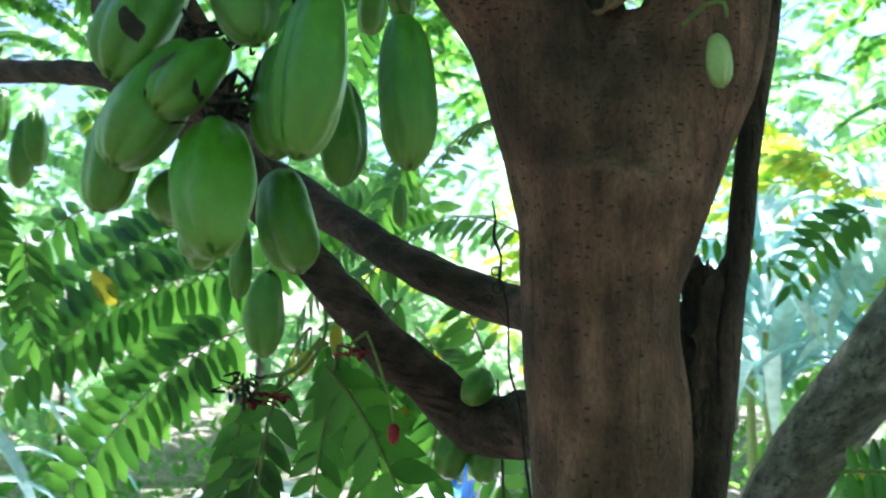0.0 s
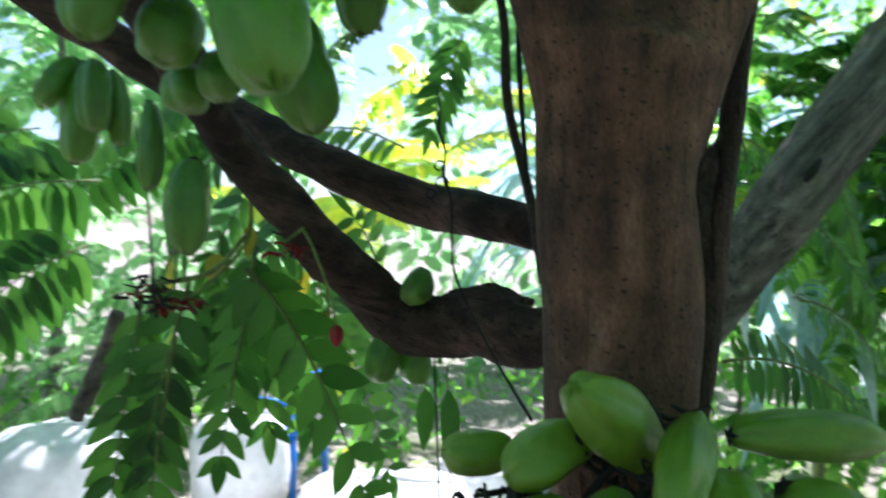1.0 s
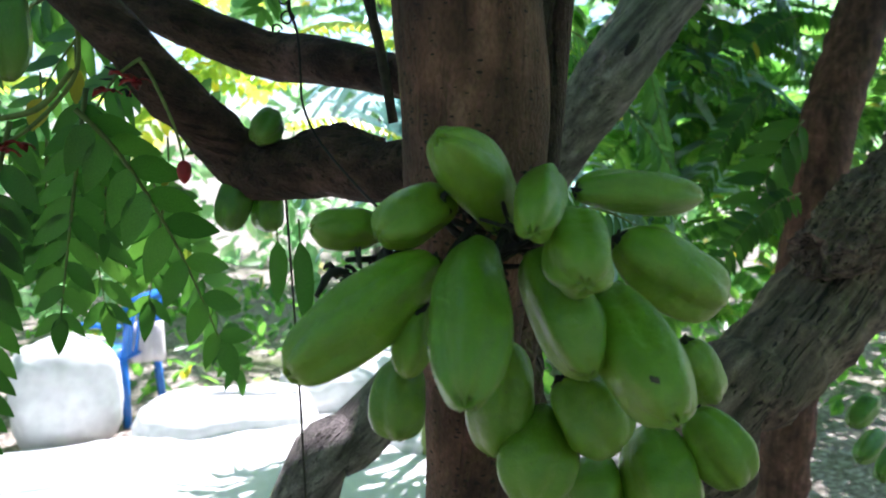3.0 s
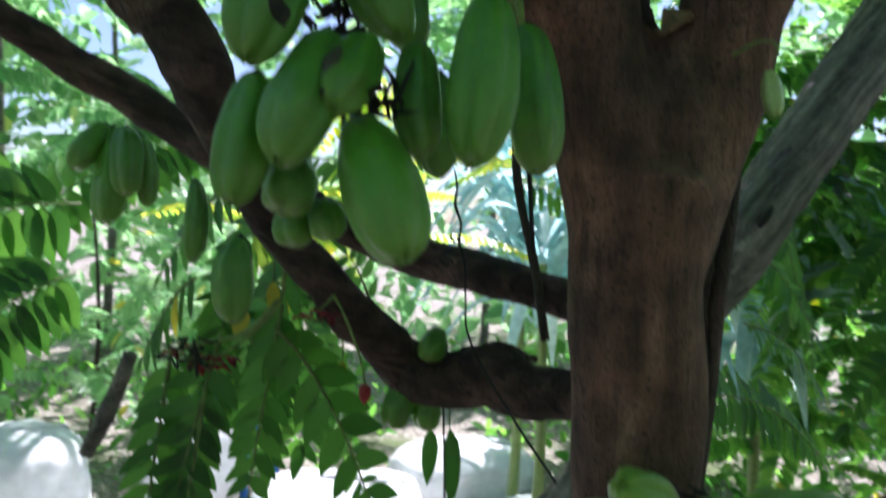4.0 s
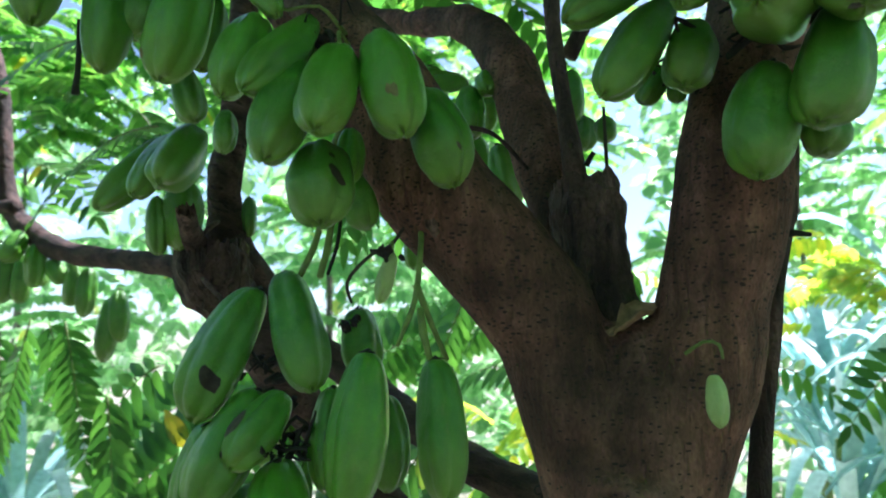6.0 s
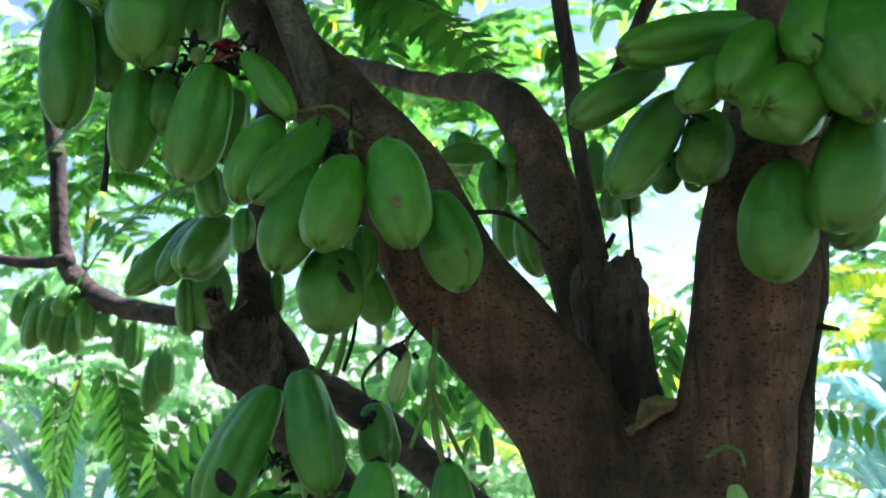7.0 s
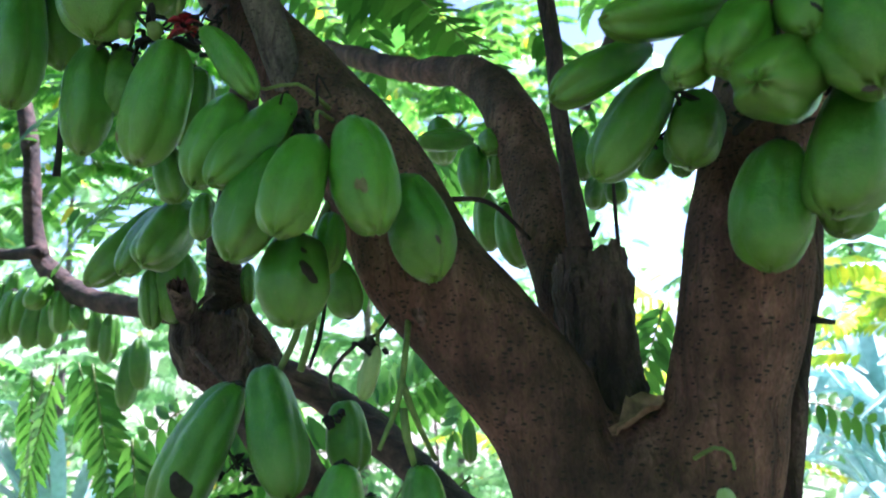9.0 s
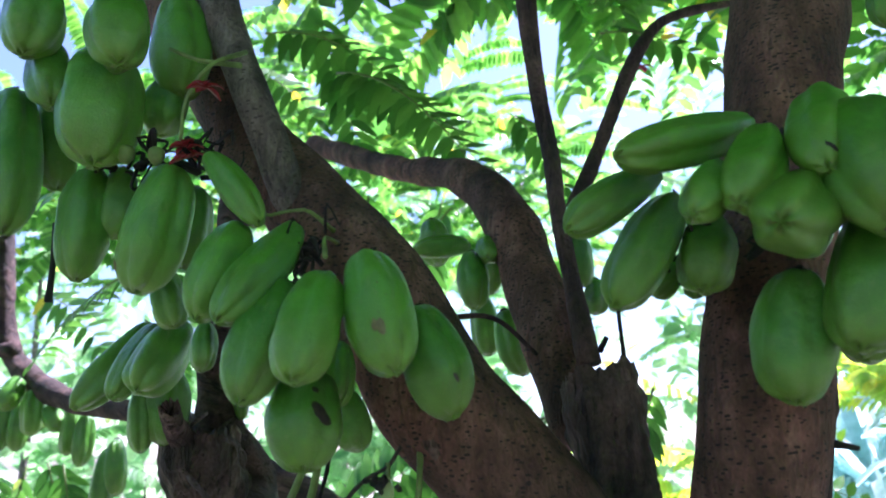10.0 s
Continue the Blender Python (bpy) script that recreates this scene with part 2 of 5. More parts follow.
def tube(points, sides=14, step=0.012, rough=0.06, seed=0, tip=1.0):
    """Verts and faces of a knobbly tapering stem along points (x, y, z, r)."""
    q = spline(points, step)
    verts, faces = [], []
    up = Vector((0.13, 0.97, 0.2))
    for i, s in enumerate(q):
        a, b = q[max(0, i - 1)], q[min(len(q) - 1, i + 1)]
        d = Vector((b - a)[:3]).normalized()
        u = d.cross(up).normalized()
        v = d.cross(u)
        for j in range(sides):
            w = 2 * math.pi * j / sides
            dirn = u * math.cos(w) + v * math.sin(w)
            c = Vector(s[:3])
            k = 1 + rough * 2.2 * noise.noise((c + dirn * s[3]) * 22 + Vector((seed, 0, 0))) + rough * noise.noise((c + dirn * s[3]) * 70)
            verts.append(c + dirn * max(s[3], 0.0003) * k)
    for i in range(len(q) - 1):
        for j in range(sides):
            a, b = i * sides + j, i * sides + (j + 1) % sides
            faces.append((a, b, b + sides, a + sides))
    faces.append(tuple(range(sides))[::-1])
    faces.append(tuple((len(q) - 1) * sides + j for j in range(sides)))
    return verts, faces


def stem(name, points, mat, parent, label="", **kw):
    return link_mesh(name, *tube(points, **kw), mat, parent, label)


def broken_stem(name, points, mat, parent, label="", jag=0.012, sides=40, seed=0, torn=0.0, **kw):
    """A stem whose upper end is torn off raggedly, with a hollow heart."""
    verts, faces = tube(points, sides=sides, seed=seed, **kw)
    axis = (Vector(points[-1][:3]) - Vector(points[-2][:3])).normalized()
    if torn:
        verts = [v + noise.noise_vector(v * 75) * torn + noise.noise_vector(v * 210) * torn * 0.5 for v in verts]
    heart = Vector(points[-1][:3]) - axis * jag * 0.9
    rnd = random.Random(seed)
    faces.pop()
    ring = len(verts) - sides
    rise = [jag * (0.9 * noise.noise(Vector((math.cos(6.283 * j / sides) * 1.6, math.sin(6.283 * j / sides) * 1.6, seed))) + rnd.uniform(-0.5, 0.5)) for j in range(sides)]
    for j in range(sides):
        verts[ring + j] = verts[ring + j] + axis * rise[j]
    inner = len(verts)
    for j in range(sides):
        verts.append(heart.lerp(verts[ring + j], 0.55) - axis * jag * 0.5 * rnd.random())
    verts.append(heart - axis * jag)
    for j in range(sides):
        q = (j + 1) % sides
        faces.append((ring + j, ring + q, inner + q, inner + j))
        faces.append((inner + j, inner + q, len(verts) - 1))
    return link_mesh(name, verts, faces, mat, parent, label, smooth=False)


def basis(z, twist=0.0):
    z = Vector(z).normalized()
    x = z.orthogonal().normalized()
    x = Matrix.Rotation(twist, 3, z) @ x
    return Matrix((x, z.cross(x), z)).transposed()


# ---- ground ----
def build_ground():
    n, verts, faces = 90, [], []
    ax = [math.copysign(abs(i / n * 2 - 1) ** 3.2 * 400, i / n * 2 - 1) for i in range(n + 1)]
    for y in ax:
        for x in ax:
            h = 0.05 * noise.noise(Vector((x * 0.9, y * 0.9, 0))) + 0.02 * noise.noise(Vector((x * 4, y * 4, 3)))
            far = max(0, math.hypot(x, y) - 8)
            verts.append((x + 0.3, y + 1.5, h * (1 if far == 0 else 1 + far * 0.05)))
    w = n + 1
    for i in range(n):
        for j in range(n):
            faces.append((i * w + j, i * w + j + 1, (i + 1) * w + j + 1, (i + 1) * w + j))
    tagged(link_mesh("ground", verts, faces, M_GROUND), "dry sunlit earth with patchy low grass", "ground", kind="structure")


build_ground()

# ---- the fruit tree: trunk and limbs ----
tree = thing("bilimbi_tree", "many-limbed fruit tree with smooth brown bark", "tree", at=(0, 0, 0))


def build_trunk():
    pieces = [
        [(0.130, 0.470, -0.050, 0.1000), (0.125, 0.465, 0.200, 0.0660), (0.115, 0.455, 0.650, 0.0500), (0.110, 0.455, 1.013, 0.0245), (0.112, 0.455, 1.203, 0.0395), (0.111, 0.455, 1.240, 0.0407), (0.105, 0.455, 1.283, 0.0405), (0.105, 0.455, 1.329, 0.0416), (0.110, 0.457, 1.362, 0.0479)],
        [(0.106, 0.458, 1.327, 0.0370), (0.072, 0.458, 1.427, 0.0320), (0.060, 0.455, 1.457, 0.0344), (0.024, 0.448, 1.503, 0.0352), (-0.003, 0.445, 1.535, 0.0352), (-0.036, 0.445, 1.599, 0.0328), (-0.083, 0.452, 1.657, 0.0286), (-0.123, 0.465, 1.705, 0.0253), (-0.168, 0.480, 1.775, 0.0249), (-0.220, 0.500, 1.859, 0.0254), (-0.280, 0.540, 1.979, 0.0160), (-0.380, 0.620, 2.259, 0.0120)],
        [(0.114, 0.458, 1.327, 0.0370), (0.152, 0.458, 1.425, 0.0343), (0.160, 0.455, 1.464, 0.0321), (0.169, 0.450, 1.500, 0.0334), (0.174, 0.447, 1.534, 0.0330), (0.177, 0.450, 1.556, 0.0314), (0.199, 0.458, 1.643, 0.0323), (0.215, 0.466, 1.718, 0.0336), (0.228, 0.474, 1.772, 0.0351), (0.258, 0.504, 1.972, 0.0280), (0.288, 0.534, 2.372, 0.0200)],
        [(0.110, 0.458, 1.332, 0.0400), (0.120, 0.455, 1.393, 0.0346), (0.118, 0.456, 1.424, 0.0248), (0.116, 0.456, 1.443, 0.0166), (0.116, 0.456, 1.453, 0.0109)],
    ]
    verts, faces = [], []
    for i, p in enumerate(pieces):
        v, f = tube(p, sides=28, step=0.01, rough=0.035, seed=i * 7)
        faces += [tuple(a + len(verts) for a in q) for q in f]
        verts += v
    ob = link_mesh("trunk", verts, faces, M_TRUNK, tree, "smooth brown trunk forking into thick limbs")
    r = ob.modifiers.new("merge", "REMESH")
    r.mode, r.voxel_size, r.use_smooth_shade = "VOXEL", 0.0045, True
    s = ob.modifiers.new("soften", "SMOOTH")
    s.factor, s.iterations = 0.5, 7


build_trunk()
broken_stem("stump", [(0.109, 0.470, 1.413, 0.0192), (0.107, 0.475, 1.440, 0.0197), (0.099, 0.482, 1.469, 0.0204), (0.095, 0.492, 1.504, 0.0228), (0.092, 0.498, 1.534, 0.0240), (0.090, 0.500, 1.544, 0.0240)], M_DEAD, tree, "dark split stump of a sawn limb", jag=0.006, sides=56, seed=3, rough=0.10, step=0.004, torn=0.003)
stem("knot", [(-0.004, 0.428, 1.524, 0.004), (0.002, 0.424, 1.512, 0.010), (0.008, 0.426, 1.498, 0.011), (0.014, 0.430, 1.485, 0.004)], M_DEAD, tree, "rough dark knot on the limb", rough=0.4, step=0.004)
stem("twig", [(-0.078, 0.440, 1.642, 0.0131), (-0.084, 0.432, 1.654, 0.0123), (-0.095, 0.425, 1.686, 0.0118), (-0.112, 0.425, 1.730, 0.0121), (-0.131, 0.432, 1.773, 0.0127), (-0.150, 0.440, 1.826, 0.0134)], M_TWIG, tree, "slender grey-brown twig with a sunlit edge", rough=0.05)
stem("limb", [(0.075, 0.515, 1.506, 0.0149), (0.066, 0.535, 1.559, 0.0199), (0.055, 0.555, 1.605, 0.0219), (0.043, 0.580, 1.656, 0.0216), (0.027, 0.605, 1.695, 0.0200), (0.001, 0.635, 1.732, 0.0173), (-0.034, 0.680, 1.761, 0.0143), (-0.093, 0.750, 1.798, 0.0136), (-0.150, 0.810, 1.840, 0.0136), (-0.243, 0.900, 1.905, 0.0139)], M_TRUNK, tree, "bent limb behind the fork", rough=0.1)
stem("sucker", [(0.086, 0.508, 1.553, 0.0075), (0.083, 0.512, 1.581, 0.0069), (0.078, 0.515, 1.622, 0.0062), (0.074, 0.520, 1.659, 0.0060), (0.072, 0.530, 1.701, 0.0062), (0.067, 0.530, 1.746, 0.0063), (0.063, 0.528, 1.804, 0.0077), (0.062, 0.525, 1.872, 0.0079)], M_BRANCH, tree, "thin straight shoot", rough=0.08)
stem("branch", [(0.087, 0.660, 1.707, 0.0080), (0.099, 0.660, 1.732, 0.0080), (0.114, 0.670, 1.767, 0.0072), (0.137, 0.680, 1.821, 0.0069), (0.161, 0.690, 1.871, 0.0071), (0.187, 0.700, 1.905, 0.0056), (0.230, 0.720, 1.927, 0.0046), (0.288, 0.750, 1.948, 0.0029)], M_BRANCH, tree, rough=0.08)
stem("side_stem", [(0.135, 0.462, 1.020, 0.0130), (0.158, 0.470, 1.160, 0.0100), (0.165, 0.474, 1.205, 0.0095), (0.168, 0.475, 1.227, 0.0092), (0.174, 0.478, 1.265, 0.0085), (0.178, 0.478, 1.295, 0.0070), (0.183, 0.480, 1.329, 0.0067), (0.188, 0.483, 1.376, 0.0068), (0.193, 0.484, 1.407, 0.0066), (0.198, 0.485, 1.439, 0.0066), (0.202, 0.485, 1.470, 0.0065), (0.212, 0.487, 1.515, 0.0060), (0.218, 0.490, 1.543, 0.0057), (0.238, 0.510, 1.750, 0.0050)], M_BRANCH, tree, "thin dark stem alongside the trunk", rough=0.08)

broken_stem("dead_stub", [(0.128, 0.460, 1.020, 0.0200), (0.146, 0.466, 1.090, 0.0180), (0.159, 0.475, 1.165, 0.0140), (0.161, 0.478, 1.205, 0.0120), (0.162, 0.482, 1.240, 0.0118), (0.164, 0.485, 1.270, 0.0120), (0.165, 0.487, 1.300, 0.0118), (0.166, 0.488, 1.322, 0.0095)], M_DEAD, tree, "rotten ragged stub of a cut stem", jag=0.010, sides=36, seed=12, rough=0.16, step=0.004, torn=0.004)
broken_stem("broken_stub", [(-0.176, 0.580, 1.458, 0.0200), (-0.189, 0.572, 1.477, 0.0250), (-0.198, 0.564, 1.495, 0.0290), (-0.200, 0.556, 1.511, 0.0306), (-0.200, 0.552, 1.527, 0.0296)], M_DEAD, tree, "splintered stub of a broken branch", jag=0.009, sides=64, seed=5, rough=0.10, step=0.003, torn=0.0035)
broken_stem("broken_prong", [(-0.202, 0.535, 1.513, 0.0087), (-0.196, 0.510, 1.525, 0.0075), (-0.191, 0.492, 1.537, 0.0069)], M_DEAD, tree, "hollow broken twig end", jag=0.006, sides=28, seed=8, rough=0.12, step=0.003, torn=0.0015)
stem("bark_flake", [(-0.203, 0.532, 1.503, 0.0013), (-0.193, 0.528, 1.492, 0.0021), (-0.182, 0.530, 1.480, 0.0021), (-0.174, 0.540, 1.468, 0.0013)], M_TWIG, tree, "torn tan edge of bark", rough=0.3, step=0.003, sides=7)
stem("bark_flake", [(-0.192, 0.524, 1.526, 0.0013), (-0.184, 0.520, 1.531, 0.0017), (-0.180, 0.524, 1.535, 0.0013)], M_TWIG, tree, "torn tan edge of bark", rough=0.3, step=0.003, sides=7)
stem("bark_flake", [(-0.199, 0.548, 1.485, 0.0018), (-0.198, 0.545, 1.474, 0.0039), (-0.197, 0.545, 1.469, 0.0017)], M_DEAD, tree, rough=0.5, step=0.003, sides=9)
for p in ([(0.080, 0.671, 1.218, 0.006), (0.099, 0.661, 1.221, 0.008), (0.127, 0.648, 1.219, 0.004)], [(0.055, 0.680, 1.217, 0.004), (0.072, 0.671, 1.223, 0.006), (0.090, 0.664, 1.220, 0.003)]):
    stem("bark_flake", p, M_DEAD, tree, rough=0.5, step=0.004, sides=8)
stem("branch", [(0.125, 0.480, 1.250, 0.0230), (0.170, 0.590, 1.264, 0.0200), (0.168, 0.650, 1.268, 0.0190), (0.140, 0.685, 1.275, 0.0182), (0.101, 0.715, 1.286, 0.0194), (0.068, 0.760, 1.293, 0.0213), (0.024, 0.775, 1.307, 0.0211), (-0.019, 0.790, 1.325, 0.0195), (-0.058, 0.810, 1.344, 0.0181), (-0.171, 0.893, 1.411, 0.0212), (-0.252, 0.905, 1.459, 0.0206), (-0.311, 0.900, 1.491, 0.0190), (-0.365, 0.885, 1.522, 0.0167), (-0.426, 0.900, 1.555, 0.0150), (-0.635, 1.000, 1.590, 0.0164), (-0.757, 1.060, 1.631, 0.0186), (-0.831, 1.085, 1.688, 0.0165), (-0.851, 1.085, 1.774, 0.0148), (-0.866, 1.090, 1.858, 0.0141), (-0.920, 1.100, 2.029, 0.0126)], M_SIDE, tree, "thin crooked branch reaching sideways", rough=0.09)
stem("branch", [(-0.803, 1.065, 1.685, 0.012), (-0.903, 1.090, 1.689, 0.0105), (-1.053, 1.127, 1.713, 0.008)], M_SIDE, tree, rough=0.09)
stem("branch", [(0.120, 0.480, 1.190, 0.0240), (0.150, 0.560, 1.203, 0.0195), (0.113, 0.630, 1.197, 0.0226), (0.083, 0.660, 1.201, 0.0266), (0.050, 0.685, 1.196, 0.0257), (0.019, 0.705, 1.207, 0.0208), (-0.017, 0.683, 1.240, 0.0194), (-0.046, 0.669, 1.271, 0.0184), (-0.072, 0.668, 1.299, 0.0172), (-0.101, 0.670, 1.328, 0.0161), (-0.128, 0.620, 1.378, 0.0170), (-0.160, 0.575, 1.443, 0.0210), (-0.185, 0.600, 1.482, 0.0227), (-0.196, 0.575, 1.523, 0.0186), (-0.202, 0.580, 1.560, 0.0157), (-0.203, 0.578, 1.584, 0.0149), (-0.207, 0.600, 1.660, 0.0145), (-0.235, 0.670, 1.880, 0.0120)], M_SIDE, tree, "low dark branch with a peeling hollow on top", rough=0.14)

stem("limb", [(-0.020, 0.860, -0.050, 0.0650), (0.020, 0.870, 0.400, 0.0480), (0.115, 0.890, 0.822, 0.0370), (0.181, 0.900, 0.882, 0.0360), (0.310, 0.925, 0.985, 0.0362), (0.390, 0.945, 1.100, 0.0385), (0.440, 0.945, 1.174, 0.0398), (0.547, 0.950, 1.307, 0.0446), (0.644, 1.010, 1.385, 0.0503), (0.842, 1.130, 1.535, 0.0568), (1.080, 1.274, 1.715, 0.0647), (1.357, 1.442, 1.925, 0.0738)], M_GREY, tree, "pale grey limb rising at a slant", rough=0.035, sides=22)


# ---- the neighbouring tree ----
neighbour = thing("neighbouring_tree", "grey-barked leaning tree with rough thick stems", "tree")
stem("trunk", [(0.450, 0.720, -0.050, 0.1200), (0.500, 0.730, 0.500, 0.0850), (0.591, 0.760, 0.882, 0.0565), (0.690, 0.785, 0.923, 0.0655), (0.851, 0.835, 0.985, 0.0756), (0.991, 0.870, 1.045, 0.0820), (1.226, 0.920, 1.160, 0.0968), (1.450, 1.020, 1.600, 0.0750), (1.600, 1.050, 2.300, 0.0500)], M_OLD, neighbour, "thick leaning trunk with furrowed brown bark", rough=0.07, sides=30)
stem("limb", [(1.420, 1.380, -0.050, 0.0800), (1.430, 1.360, 0.700, 0.0680), (1.518, 1.380, 1.252, 0.0635), (1.557, 1.390, 1.378, 0.0642), (1.635, 1.400, 1.551, 0.0668), (1.720, 1.420, 1.705, 0.0699), (1.950, 1.500, 2.300, 0.0450)], M_TRUNK, neighbour, "brown upright stem", rough=0.045, sides=20)


broken_stem("bark_slab", [(1.130, 0.860, 1.186, 0.0716), (0.982, 0.830, 1.138, 0.0679), (0.872, 0.810, 1.103, 0.0562), (0.789, 0.800, 1.081, 0.0344)], M_OLD, neighbour, "thick dark slab of loose bark with a torn edge", jag=0.012, sides=48, seed=4, rough=0.14, step=0.008, torn=0.008)
stem("knot", [(0.557, 0.915, 1.344, 0.0022), (0.561, 0.912, 1.353, 0.0060), (0.567, 0.912, 1.362, 0.0060), (0.578, 0.918, 1.374, 0.0023)], M_DRY, tree, "dark knot hole in the grey limb", rough=0.2, step=0.004, sides=9)

# ---- leaves ----
LEAFLET = [(0, 0, 0), (0.26, 0.40, 0.05), (0.62, 0.43, 0.02), (1, 0, -0.14), (0.62, -0.43, 0.02), (0.26, -0.40, 0.05), (0.26, 0, -0.03), (0.62, 0, -0.06)]
LEAFLET_FACES = [(0, 6, 1), (0, 5, 6), (6, 7, 2, 1), (6, 5, 4, 7), (7, 3, 2), (7, 4, 3)]


def fine_leaflet(seed):
    """A pointed oval leaflet, 1 long along x, folded at its midrib and curling down."""
    rnd = random.Random(seed)
    n, verts, faces = 7, [], []
    curl, fold = rnd.uniform(0.06, 0.2), rnd.uniform(0.05, 0.16)
    for i in range(n + 1):
        u = i / n
        w = 0.225 * math.sin(math.pi * u ** 0.82) ** 0.8 * (1 - 0.25 * u) + 0.008
        for s in (-1, 0, 1):
            verts.append((u, s * w, fold * abs(s) * w - curl * u * u + 0.012 * math.sin(9 * u + seed) * s))
    for i in range(n):
        for j in range(2):
            a = i * 3 + j
            faces.append((a, a + 3, a + 4, a + 1))
    me = bpy.data.meshes.new("leaflet")
    me.from_pydata(verts, [], faces)
    me.polygons.foreach_set("use_smooth", [True] * len(me.polygons))
    me.materials.append(M_LEAF)
    return me


LEAFLET_MESHES = [fine_leaflet(i) for i in range(5)]


def frond_plan(base, tip, rnd, size, gap, face=None):
    """The bowed midrib of a feather leaf, and each leaflet's place, direction, normal and length. face: which way its blade looks."""
    base, tip = Vector(base), Vector(tip)
    span = tip - base
    length = span.length
    d = span.normalized()
    flat = Vector((d.x, d.y, 0))
    bow = Vector((0, 0, 1)) * length * (0.12 if flat.length > 0.4 else 0.02)
    line = [base + span * t + bow * 4 * t * (1 - t) for t in (0, 0.2, 0.4, 0.6, 0.8, 1)]
    up = Vector(face) if face else Vector((rnd.gauss(0, 0.35), rnd.gauss(-0.1, 0.35), 1))
    side = d.cross(up)
    if side.length < 0.3:
        side = d.cross(Vector((rnd.gauss(0, 0.4), -1, 0.3)))
    side.normalize()
    blade = side.cross(d).normalized()
    leaves = []
    n = max(4, int(length / gap))
    for i in range(n):
        t = 0.08 + 0.90 * i / (n - 1)
        j = min(4, int(t * 5))
        p = line[j].lerp(line[j + 1], t * 5 - j)
        ln = size * (0.7 + 0.5 * math.sin(math.pi * min(1, 0.15 + t * 0.8))) * rnd.uniform(0.96, 1.04)
        for s in (-1, 1):
            w = side * s + d * (rnd.uniform(0.22, 0.34) if d.z > -0.75 else rnd.uniform(0.6, 0.85)) + Vector((0, 0, -1)) * (rnd.uniform(0.34, 0.5) if side.z * s < 0.2 else rnd.uniform(0.0, 0.15)) - blade * rnd.uniform(0, 0.12)
            w.normalize()
            nrm = blade + side * s * rnd.uniform(0.1, 0.28) + Vector((rnd.gauss(0, 0.08), rnd.gauss(0, 0.08), 0))
            leaves.append((p + d * rnd.uniform(-0.15, 0.15) * gap, w, nrm.normalized(), ln))
    leaves.append((tip, (d + Vector((0, 0, -0.3))).normalized(), blade, size))
    return line, leaves


FROND_RND = random.Random(11)


def frond(base, tip, size=0.046, gap=0.0165, face=(0.1, -0.75, 0.6), broad=0.76):
    """One feather leaf of the tree: its stalk, and every leaflet as a piece of it."""
    rnd = FROND_RND
    line, leaves = frond_plan(base, tip, rnd, size, gap, face)
    pts = [(*p, 0.0021 - 0.0003 * i) for i, p in enumerate(line)]
    fr = stem("frond", pts, M_RACHIS, tree, "feather-shaped green leaf", sides=6, step=0.03, rough=0.02)
    for p, w, nrm, ln in leaves:
        ob = new("leaflet", rnd.choice(LEAFLET_MESHES))
        ob.parent = fr
        x, y = w, nrm.cross(w).normalized()
        m = Matrix((x * ln, y * ln * broad * rnd.uniform(0.92, 1.06), x.cross(y) * ln)).transposed().to_4x4()
        m.translation = p
        ob.matrix_world = m


def leaf_cloud(name, leaves, mat, parent=None, width=0.5):
    """Many leaflets joined into one mesh."""
    n = len(leaves)
    P = np.array([l[0] for l in leaves], dtype=float)
    X = np.array([l[1] for l in leaves], dtype=float)
    N = np.array([l[2] for l in leaves], dtype=float)
    L = np.array([l[3] for l in leaves], dtype=float)[:, None, None]
    Y = np.cross(N, X)
    Y /= np.linalg.norm(Y, axis=1)[:, None] + 1e-9
    Z = np.cross(X, Y)
    T = np.array(LEAFLET)
    V = P[:, None] + L * (T[None, :, 0:1] * X[:, None] + width * T[None, :, 1:2] * Y[:, None] + T[None, :, 2:3] * Z[:, None])
    verts = V.reshape(-1, 3)
    k = len(T)
    faces = [tuple(a + i * k for a in f) for i in range(n) for f in LEAFLET_FACES]
    me = bpy.data.meshes.new(name)
    me.from_pydata(verts.tolist(), [], faces)
    me.polygons.foreach_set("use_smooth", [True] * len(me.polygons))
    me.materials.append(mat)
    ob = new(name, me)
    ob.parent = parent
    return ob


def random_fronds(rnd, count, place, length, size, gap, hang=0.5):
    """Leaflets of many feather leaves; place() gives each one's start."""
    out = []
    for _ in range(count):
        b = Vector(place())
        a = rnd.uniform(0, 2 * math.pi)
        d = Vector((math.cos(a), math.sin(a), rnd.uniform(-1.2, 0.25) * hang)).normalized()
        out += frond_plan(b, b + d * length * rnd.uniform(0.7, 1.2), rnd, size * rnd.uniform(0.8, 1.2), gap)[1]
    return out


from mathutils.bvhtree import BVHTree

# foliage masses: the tree's own crown, the neighbour's, shrubs, far woods, added light-blocking crowns
RND = random.Random(5)


def crown(name, parent, count, centre, half, length=0.34, size=0.065, gap=0.024, mat=M_LEAVES, seed=1):
    rnd = random.Random(seed)

    def place():
        while True:
            v = Vector((rnd.uniform(-1, 1), rnd.uniform(-1, 1), rnd.uniform(-1, 1)))
            if v.length < 1 and noise.noise(Vector((v.x * 2.2 + seed, v.y * 2.2, v.z * 2.2))) > -0.12:
                return (centre[0] + v.x * half[0], centre[1] + v.y * half[1], centre[2] + v.z * half[2])

    ob = leaf_cloud(name, random_fronds(rnd, count, place, length, size, gap), mat, parent)
    tagged(ob, kind="stuff")
    return ob


